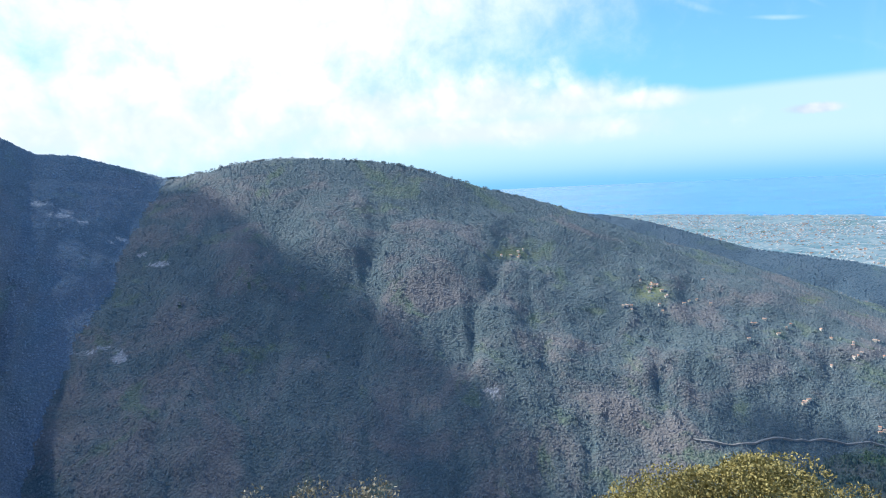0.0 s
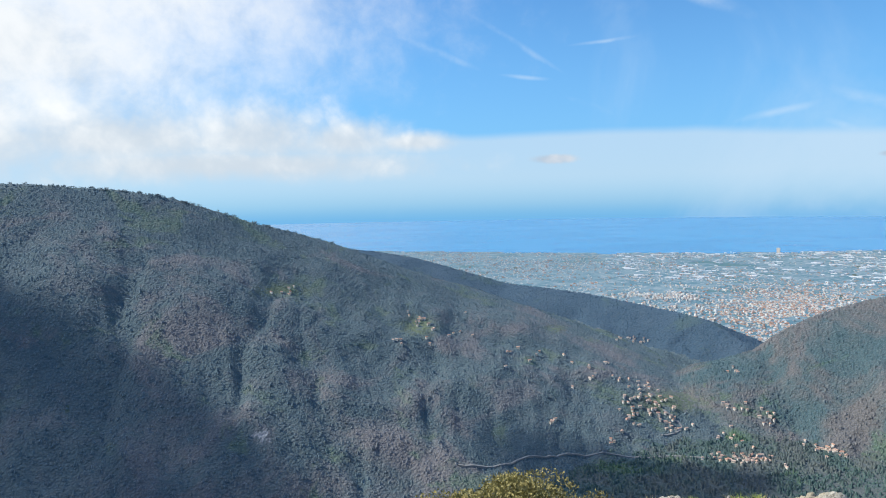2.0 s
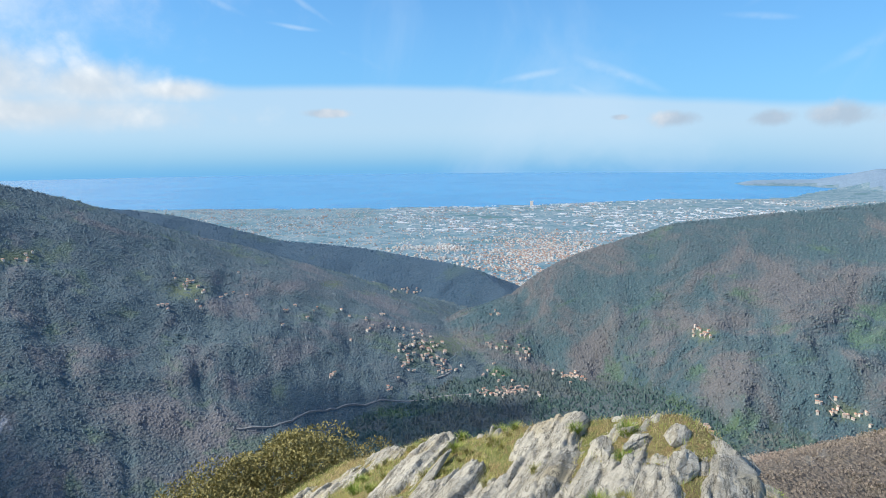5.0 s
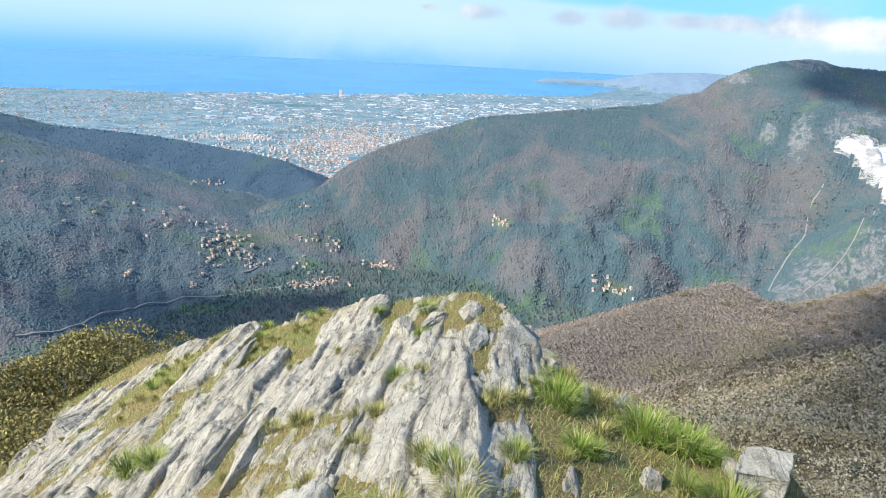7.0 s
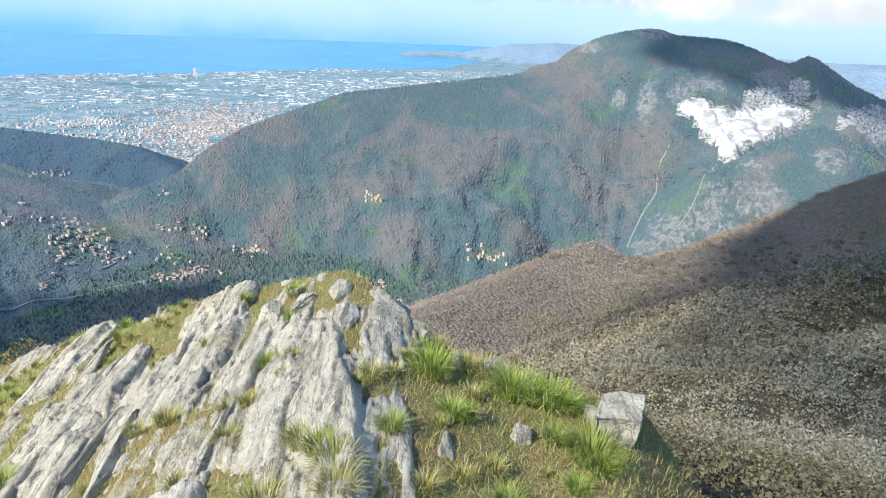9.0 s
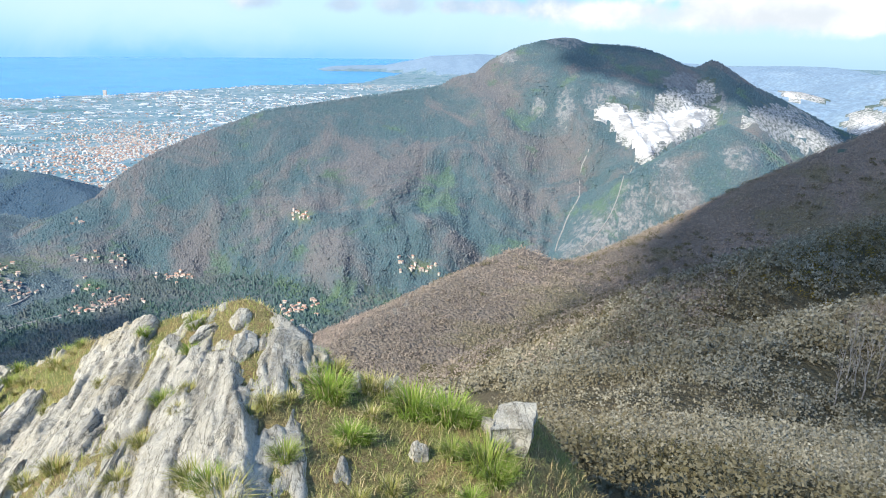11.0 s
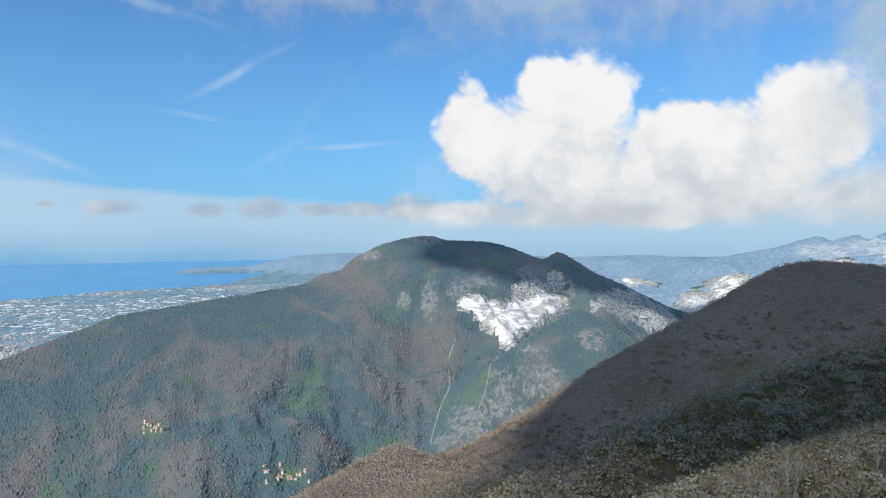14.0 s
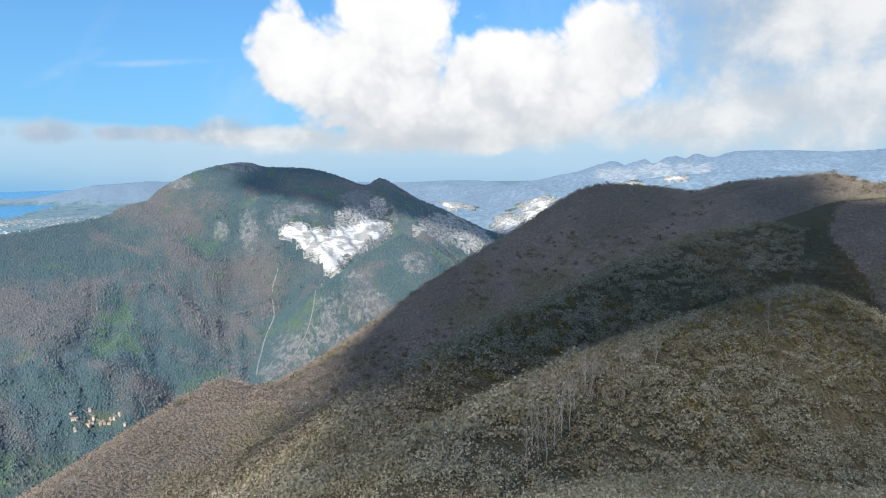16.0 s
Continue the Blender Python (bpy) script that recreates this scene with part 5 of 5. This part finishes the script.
def tuft_mesh(n, spread, length, width, seed, material, lean=0.9):
    v, f, up = blades(n, spread, length, width, seed, lean)
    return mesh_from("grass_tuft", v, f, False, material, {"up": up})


TUFTS = [(tuft_mesh(330, 0.06, 0.17, 0.002, 1, MAT_TUFT, 0.95), "bushy tuft of fresh green grass"),
         (tuft_mesh(280, 0.055, 0.13, 0.0019, 2, MAT_TUFT_DRY, 1.0), "tuft of yellowing grass with dry blades"),
         (tuft_mesh(260, 0.06, 0.18, 0.0019, 3, MAT_TUFT_DRY, 1.25), "drooping tuft of pale dry grass"),
         (tuft_mesh(420, 0.1, 0.22, 0.0022, 4, MAT_TUFT, 1.05), "large tuft of long green grass")]
grass_rng = random.Random(21)


def tuft(kind, x, y, size):
    me, label = TUFTS[kind]
    ob = new("grass_tuft", me)
    z = float(max(soil_z(np.array([x]), np.array([y]))[0], rock_z(np.array([x]), np.array([y]))[0] - 0.02))
    ob.matrix_basis = pose(x, y, z, 0, 0, grass_rng.uniform(0, 360)) @ Matrix.Diagonal((size * 0.8, size * 0.8, size * 0.68, 1))
    return tagged(ob, label, "grass tuft", "grass tufts")


# the tufts that stand out: place, kind, size
for x, y, kind, size in ((2.46, 1.07, 3, 0.95), (2.42, 1.02, 0, 0.8), (2.59, 0.71, 3, 1.05), (2.57, 0.62, 0, 1.0), (2.59, 0.54, 3, 1.0), (2.59, 0.45, 0, 0.9), (2.2, 0.85, 0, 0.9), (2.24, 0.8, 0, 0.7),
                         (2.34, 0.3, 3, 1.0), (2.26, 0.24, 0, 0.9), (2.12, 0.3, 0, 0.7), (2.67, 0.88, 2, 1.0), (2.63, 0.95, 2, 0.9), (2.68, 0.78, 2, 0.8), (2.96, 2.17, 0, 0.85), (2.67, 1.98, 0, 0.7), (1.85, 2.05, 1, 1.0),
                         (1.79, 2.16, 1, 0.85), (2.45, 2.37, 1, 0.7), (1.9, 1.74, 1, 0.85), (1.94, 1.66, 1, 0.8), (1.73, 1.59, 1, 0.95), (1.71, 1.23, 1, 1.1), (1.66, 1.12, 0, 0.9), (1.61, 1.02, 2, 1.1),
                         (2.22, 1.78, 0, 0.75), (2.26, 1.67, 1, 0.75), (2.1, 1.6, 1, 0.7), (1.47, 2.07, 1, 0.8), (1.41, 2.76, 0, 1.2), (1.5, 2.72, 0, 1.0), (1.46, 2.62, 0, 0.9), (1.5, 1.62, 1, 0.9), (1.93, 0.98, 0, 0.8),
                         (1.42, 1.17, 2, 1.1), (1.49, 0.94, 2, 1.0), (1.75, 0.75, 1, 0.9), (1.9, 0.5, 0, 0.8), (2.04, 0.6, 1, 0.8), (2.35, 0.45, 0, 0.8), (2.07, 1.23, 1, 0.75), (2.91, 2.5, 0, 0.6), (2.3, 2.6, 1, 0.6)):
    tuft(kind, x, y, size)

made = 0
while made < 170:
    x, y = grass_rng.uniform(0.4, 3.6), grass_rng.uniform(-0.1, 4.6)
    rk = float(rockiness(np.array([x]), np.array([y]))[0])
    if x > 1.5 and y < 0.95 and grass_rng.random() < 0.65:
        continue
    if rk < 0.14 + grass_rng.uniform(-0.1, 0.12) and float(soil_z(np.array([x]), np.array([y]))[0]) > -2.2:
        tuft(grass_rng.choice((0, 1, 1, 2)), x, y, grass_rng.uniform(0.4, 0.85))
        made += 1

g = np.random.default_rng(33)
n = 145000
tx, ty = g.uniform(0.6, 3.6, n), g.uniform(-0.2, 5.6, n)
keep = (soil_z(tx, ty) > rock_z(tx, ty) - 0.012) & (soil_z(tx, ty) > -2.0)
tx, ty = tx[keep], ty[keep]
v, f, up = blades(len(tx), 0.0, 0.062, 0.0013, 34, 1.25)
v = v.reshape(-1, 5, 3) * (0.6 + 0.7 * g.random(len(tx)))[:, None, None] + np.stack([tx, ty, soil_z(tx, ty)], -1)[:, None, :]
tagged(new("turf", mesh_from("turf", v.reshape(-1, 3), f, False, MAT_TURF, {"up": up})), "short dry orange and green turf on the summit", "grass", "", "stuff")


# ---- bushes ----
def leaf_material(name, a, b, c_dark, drift=None):
    k = Mat(name, 0.7, 0.2)
    one = k.island()
    c = k.mix(one, a, b)
    if drift:
        c = k.mix(k.step(k.noise(0.14, 5, 0.65, 0.4), 0.46, 0.6, 0.0, 0.8), c, k.mix(one, drift, k.mix(0.5, drift, b)))
    c = k.mix(k.step(k.rand(), 0.0, 1.0, 0.0, 0.3), c, c_dark)
    return k.colour(k.mix(k.step(k.noise(3.0, 4), 0.4, 0.65, 0.0, 0.4), c, c_dark))


MAT_GORSE = leaf_material("olive_leaves", (0.24, 0.21, 0.07), (0.42, 0.37, 0.15), (0.16, 0.135, 0.05))
MAT_HEATH = leaf_material("grey_green_leaves", (0.25, 0.235, 0.165), (0.48, 0.455, 0.36), (0.17, 0.15, 0.09), (0.17, 0.135, 0.06))
MAT_LOW = leaf_material("olive_heath_leaves", (0.14, 0.125, 0.075), (0.24, 0.22, 0.145), (0.1, 0.088, 0.048), (0.13, 0.115, 0.035))
MAT_OCHRE = leaf_material("ochre_scrub", (0.26, 0.19, 0.03), (0.44, 0.32, 0.05), (0.11, 0.1, 0.035))
MAT_BARK = leaf_material("bark", (0.2, 0.17, 0.14), (0.3, 0.27, 0.24), (0.14, 0.12, 0.1))


def foliage_mesh(n, rx, ry, rz, leaf, lumps, seed, material):
    """Leaves on the shells of several lumps, pointing outwards."""
    g = np.random.default_rng(seed)
    which = g.integers(0, lumps, n)
    la = g.random(lumps) * 6.283
    lr = np.sqrt(g.random(lumps))
    centre = np.stack([np.cos(la) * lr * rx * 0.62, np.sin(la) * lr * ry * 0.62, rz * (0.3 + 0.45 * g.random(lumps))], -1)
    size = (0.3 + 0.25 * g.random(lumps))[which]
    d = g.standard_normal((n, 3))
    d[:, 2] = np.abs(d[:, 2]) * 0.9 - 0.15
    d /= np.linalg.norm(d, axis=1, keepdims=True)
    p = centre[which] + d * size[:, None] * np.array([rx, ry, rz * 0.75]) * (0.75 + 0.3 * g.random(n))[:, None]
    p[:, 2] = np.maximum(p[:, 2], 0.02)
    t = np.cross(d, g.standard_normal((n, 3)))
    t /= np.linalg.norm(t, axis=1, keepdims=True)
    up = d + 0.7 * g.standard_normal((n, 3))
    up /= np.linalg.norm(up, axis=1, keepdims=True)
    ln = leaf * (0.6 + 0.8 * g.random(n))[:, None]
    v = np.stack([p - t * ln * 0.28, p + up * ln * 0.55 + t * ln * 0.34, p + up * ln, p + up * ln * 0.5 - t * ln * 0.34], 1).reshape(-1, 3)
    f = np.arange(n * 4).reshape(-1, 4)
    return mesh_from("foliage", v, f, False, material)


def stem_bm(rx, rz, count, seed):
    r = random.Random(seed)
    bm = bmesh.new()
    for i in range(count):
        a, lean = r.uniform(0, 6.283), r.uniform(0.2, 0.7)
        tip = Vector((math.cos(a) * rx * lean, math.sin(a) * rx * lean, rz * r.uniform(0.5, 0.8)))
        m = Matrix.Translation(tip / 2 - Vector((0, 0, 0.06))) @ tip.to_track_quat("Z", "Y").to_matrix().to_4x4()
        bmesh.ops.create_cone(bm, segments=5, radius1=0.02 * rz + 0.006, radius2=0.006, depth=tip.length, matrix=m)
    return bm


def bush(x, y, z, rx, ry, rz, leaf, n, lumps, seed, material, label, turn=0.0):
    ob = new("bush")
    fo = new("foliage", foliage_mesh(n, rx, ry, rz, leaf, lumps, seed, material))
    fo.parent = ob
    part("stem", stem_bm(rx, rz, 7, seed), MAT_BARK, ob)
    ob.matrix_basis = pose(x, y, z, 0, 0, turn)
    return tagged(ob, label, "bush", "bushes by the summit")


def polar(az, d):
    return d * math.sin(radians(az)), d * math.cos(radians(az))


def ground_z(x, y):
    return max(float(soil_z(np.array([x]), np.array([y]))[0]), land_z(x, y))


# bushes below the summit: bearing, distance, height of the top, half width, half depth
for i, (az, d, el, rx, ry, label) in enumerate((
        (25.2, 6.3, -22.2, 0.55, 0.5, "broad olive-yellow bush below the outcrop"), (20.4, 6.1, -23.9, 0.7, 0.5, "olive-brown bush on the slope below the rock"),
        (27.8, 6.7, -24.6, 0.35, 0.35, "dark olive bush beside a grey rock"), (16.4, 5.6, -25.8, 0.6, 0.5, "low brownish bush on the slope"), (19.5, 4.9, -28.4, 0.5, 0.4, "low yellow-green bush by the rock slabs"),
        (-18.5, 5.2, -23.5, 0.3, 0.25, "small olive bush with pale leaf tips"), (-14.2, 5.0, -23.6, 0.27, 0.25, "small round olive bush with pale tips"), (-9.6, 5.1, -24.3, 0.34, 0.3, "small bush with pale dry tips"),
        (31.2, 7.2, -23.3, 0.4, 0.4, "dark leathery bush growing on a grey rock"), (12.5, 6.0, -27.6, 0.6, 0.6, "olive scrub on the steep slope"))):
    x, y = polar(az, d)
    top = EYE + d * math.tan(radians(el))
    base = min(ground_z(x, y), top - 0.5)
    bush(x, y, base, rx, ry, (top - base) / 1.12, 0.026, int(11000 * (rx + 0.25)), 18, 40 + i, MAT_GORSE if "pale" not in label else MAT_HEATH, label)
x, y = polar(30.4, 7.0)
boulder(x, y, ground_z(x, y) - 0.25, 0.7, 0.5, 0.8, 310, "dark grey rock below the outcrop", 30, 0, MAT_DARK_ROCK)
x, y = polar(23.2, 4.7)
boulder(x, y, -1.1, 0.55, 0.36, 0.3, 311, "grey wedge of rock among the bushes", 50, 25)


# ---- scrub of the near slopes ----
def scrub(name, label, places, size, leaf, per, material, flat=0.75, lumps=6, far=0.0):
    """Low bushes heaped from several lumps, each shingled with small leaf clusters; where far is given, the nearer ones have finer leaves."""
    x, y, z = places
    n = len(x)
    g = np.random.default_rng(len(name) * 7)
    s = size * (0.45 + 0.85 * g.random(n) ** 1.3)
    a, q = g.random((n, lumps)) * 6.283, np.sqrt(g.random((n, lumps)))
    heart = np.stack([np.cos(a) * q * 0.42, np.sin(a) * q * 0.42, flat * (0.15 + 0.45 * g.random((n, lumps)) * (1.1 - q))], -1)
    girth = 0.2 + 0.16 * g.random((n, lumps))
    which = np.arange(per) % lumps
    d = g.standard_normal((n, per, 3))
    d[..., 2] = np.abs(d[..., 2]) - 0.25
    d /= np.linalg.norm(d, axis=2, keepdims=True)
    p = heart[:, which] + d * girth[:, which, None] * (0.8 + 0.3 * g.random((n, per, 1)))
    p = p * s[:, None, None] + np.stack([x, y, z], -1)[:, None, :]
    p, d = p.reshape(-1, 3), d.reshape(-1, 3)
    m = len(p)
    d = d + 0.7 * g.standard_normal((m, 3))
    t = np.cross(d, g.standard_normal((m, 3)))
    t /= np.linalg.norm(t, axis=1, keepdims=True)
    b = np.cross(d, t)
    b /= np.linalg.norm(b, axis=1, keepdims=True)
    ln = (leaf * (0.6 + 0.8 * g.random(m)))[:, None]
    if far:
        ln = ln * np.clip(np.hypot(p[:, :1], p[:, 1:2]) / far, 0.55, 1.0)
    v = np.stack([p - t * ln * 0.5 - b * ln * 0.35, p + t * ln * 0.5 - b * ln * 0.3, p + b * ln * 0.6], 1).reshape(-1, 3)
    return tagged(new(name, mesh_from(name, v, np.arange(m * 3).reshape(-1, 3), False, material)), label, "scrub", "", "stuff")


def by_crest(places, name, reach, inside=True):
    """Only the places within reach of a ridge's crest, or only those outside it; the rim is broken."""
    x, y, z = places
    d = crest_field(x, y, RIDGES[name][0], RIDGES[name][1], RIDGES[name][3], True)[1]
    ok = (d + 0.6 * reach * fbm(x * 0.12, y * 0.12, 4, 83) < reach) == inside
    return x[ok], y[ok], z[ok]


SLOPES = ("near_spur", "near_rib", len(NAMES) + 2)
scrub("edge_heath", "dense olive and grey scrub under the summit's edge", scatter(280, SLOPES, (70, 140), (3.0, 7), False), 0.55, 0.03, 300, MAT_LOW, 0.7)
scrub("low_heath", "small grey-green bushes close below the summit", scatter(760, SLOPES, (62, 140), (6, 15), False), 0.85, 0.05, 340, MAT_HEATH, 0.75, 6, 14)
scrub("heath_bushes", "pale grey-green heath bushes heaped on the near rib", scatter(2500, ("near_rib",), (80, 140), (12, 95), False), 1.35, 0.125, 105, MAT_HEATH, 0.75, 6, 35)
scrub("slope_heath", "grey-green heath bushes on the spur", by_crest(scatter(4600, SLOPES, (60, 140), (30, 130), False), "near_spur", 11.0), 1.9, 0.17, 84, MAT_HEATH, 0.75, 5)
scrub("far_heath", "olive heath between the spurs", by_crest(scatter(3600, SLOPES, (55, 140), (40, 170), False), "near_spur", 9.0, False), 1.4, 0.17, 50, MAT_LOW, 0.55, 4)
scrub("mid_heath", "olive and grey heath covering the slope below the rib", scatter(2000, (len(NAMES) + 2, "near_spur"), (70, 140), (11, 48), False), 1.3, 0.11, 130, MAT_HEATH, 0.65, 5, 34)
scrub("ridge_heath", "dark bushes scattered over the ridge", thickets(scatter(1500, ("near_ridge",), (70, 140), (60, 215), False), 73, 0.05), 2.0, 0.22, 60, MAT_LOW, 0.6, 4)
scrub("ochre_scrub", "yellow-ochre low scrub between the bushes", thickets(scatter(4200, SLOPES, (95, 140), (5, 90), False), 71, 0.0), 1.2, 0.095, 46, MAT_OCHRE, 0.35, 4)
scrub("brown_scrub", "brown leafless scrub of the near ridge", scatter(7600, ("near_ridge", len(NAMES)), (58, 140), (40, 215), False), 1.9, 0.2, 25, MAT_CROWN_NEAR, 0.45, 4)
scrub("toe_scrub", "brown scrub in the dip between spur and ridge", scatter(2200, ("near_spur", len(NAMES) + 2, len(NAMES)), (58, 97), (42, 115), False), 1.5, 0.17, 32, MAT_CROWN_NEAR, 0.45, 4)
scrub("olive_scrub", "olive and yellow-green scrub on the slope beside the outcrop", scatter(520, (len(NAMES) + 2,), (2, 38), (4.0, 12), False), 0.75, 0.045, 100, MAT_GORSE, 0.7)


# ---- trees ----
def twig(bm, a, b, w):
    d = b - a
    m = Matrix.Translation((a + b) / 2) @ d.to_track_quat("Z", "Y").to_matrix().to_4x4()
    bmesh.ops.create_cone(bm, segments=4, radius1=w, radius2=w * 0.35, depth=d.length, matrix=m)


def branch_bm(height, z, thick, r):
    """A thin bare branch rising steeply from the trunk, with forks."""
    bm = bmesh.new()
    a = r.uniform(0, 6.283)
    reach = (height - z) * 0.3 + 0.08 * height
    start = Vector((0, 0, z))
    end = start + Vector((math.cos(a) * reach * 0.55, math.sin(a) * reach * 0.55, reach * r.uniform(0.9, 1.5)))
    twig(bm, start, end, thick * 0.4)
    for i in range(6):
        mid = start.lerp(end, 0.3 + 0.11 * i)
        twig(bm, mid, mid + Vector((r.uniform(-1, 1), r.uniform(-1, 1), r.uniform(0.7, 1.8))) * reach * 0.28, thick * 0.2)
    return bm


def trunk_bm(height, thick, seed):
    r = random.Random(seed)
    bm = bmesh.new()
    a = Vector((0, 0, -0.2))
    for i in range(5):
        b = Vector((r.uniform(-0.015, 0.015) * height, r.uniform(-0.015, 0.015) * height, height * (i + 1) / 5))
        d = b - a
        m = Matrix.Translation((a + b) / 2) @ d.to_track_quat("Z", "Y").to_matrix().to_4x4()
        bmesh.ops.create_cone(bm, segments=6, radius1=thick * (1 - i * 0.17), radius2=thick * (1 - (i + 1) * 0.17), depth=d.length * 1.02, matrix=m)
        a = b
    return bm


k = Mat("pale_bark", 0.9, 0.2)
MAT_PALE_BARK = k.colour(k.mix(k.step(k.noise(6, 5, 0.7), 0.4, 0.6), (0.26, 0.24, 0.215), (0.4, 0.375, 0.345)))


def bare_tree(height, seed):
    ob = new("bare_tree")
    r = random.Random(seed)
    part("trunk", trunk_bm(height, 0.03, seed), MAT_PALE_BARK, ob)
    for i in range(11):
        part("branch", branch_bm(height, height * (0.22 + 0.07 * i), 0.026, r), MAT_PALE_BARK, ob)
    return tagged(ob, "leafless pale-barked tree on the scrubby slope", "tree", "bare trees")


BARE = [bare_tree(3.0, 1), bare_tree(2.5, 2)]
for i, (az, el) in enumerate(((111.5, -19.6), (112.1, -19.2), (108.3, -25.0), (107.6, -24.6), (109.0, -24.2), (106.6, -26.0), (110.3, -22.2), (117.2, -17.0), (125.5, -13.5), (109.6, -22.8), (107.0, -23.6), (127, -11), (98, -19.2), (104.5, -17.4))):
    x, y, z = on_sight(az, el, 12, 200)
    m = pose(x, y, z, 0, 0, 50 * i)
    if i < 2:
        BARE[i].matrix_basis = m
    else:
        copy_thing(BARE[i % 2], m)


def crest_tree(width, height, seed):
    ob = new("tree")
    part("trunk", trunk_bm(height * 0.7, 0.1, seed), MAT_BARK, ob)
    crown = new("crown", foliage_mesh(220, width, width, height * 0.85, 0.3, 9, seed, MAT_CROWN_LEFT))
    crown.parent = ob
    crown.location = (0, 0, height * 0.05)
    return tagged(ob, "broad dark tree standing on the crest of the hill", "tree", "trees on the crest")


CREST = [crest_tree(1.5, 2.4, 5), crest_tree(1.1, 2.0, 6), crest_tree(1.9, 2.1, 7)]
line = smooth_line([spot(*p) for p in RIDGES["left_hill"][3]], 6)
tree_rng = random.Random(9)
for i in range(110):
    a = line[int(tree_rng.uniform(0.0, 0.62) * (len(line) - 1))]
    x, y = a[0] + tree_rng.uniform(-4, 4), a[1] + tree_rng.uniform(-3, 6)
    m = pose(x, y, land_z(x, y) - tree_rng.uniform(0.3, 1.3), 0, 0, tree_rng.uniform(0, 360))
    if i < 3:
        CREST[i].matrix_basis = m
    else:
        copy_thing(tree_rng.choice(CREST), m)
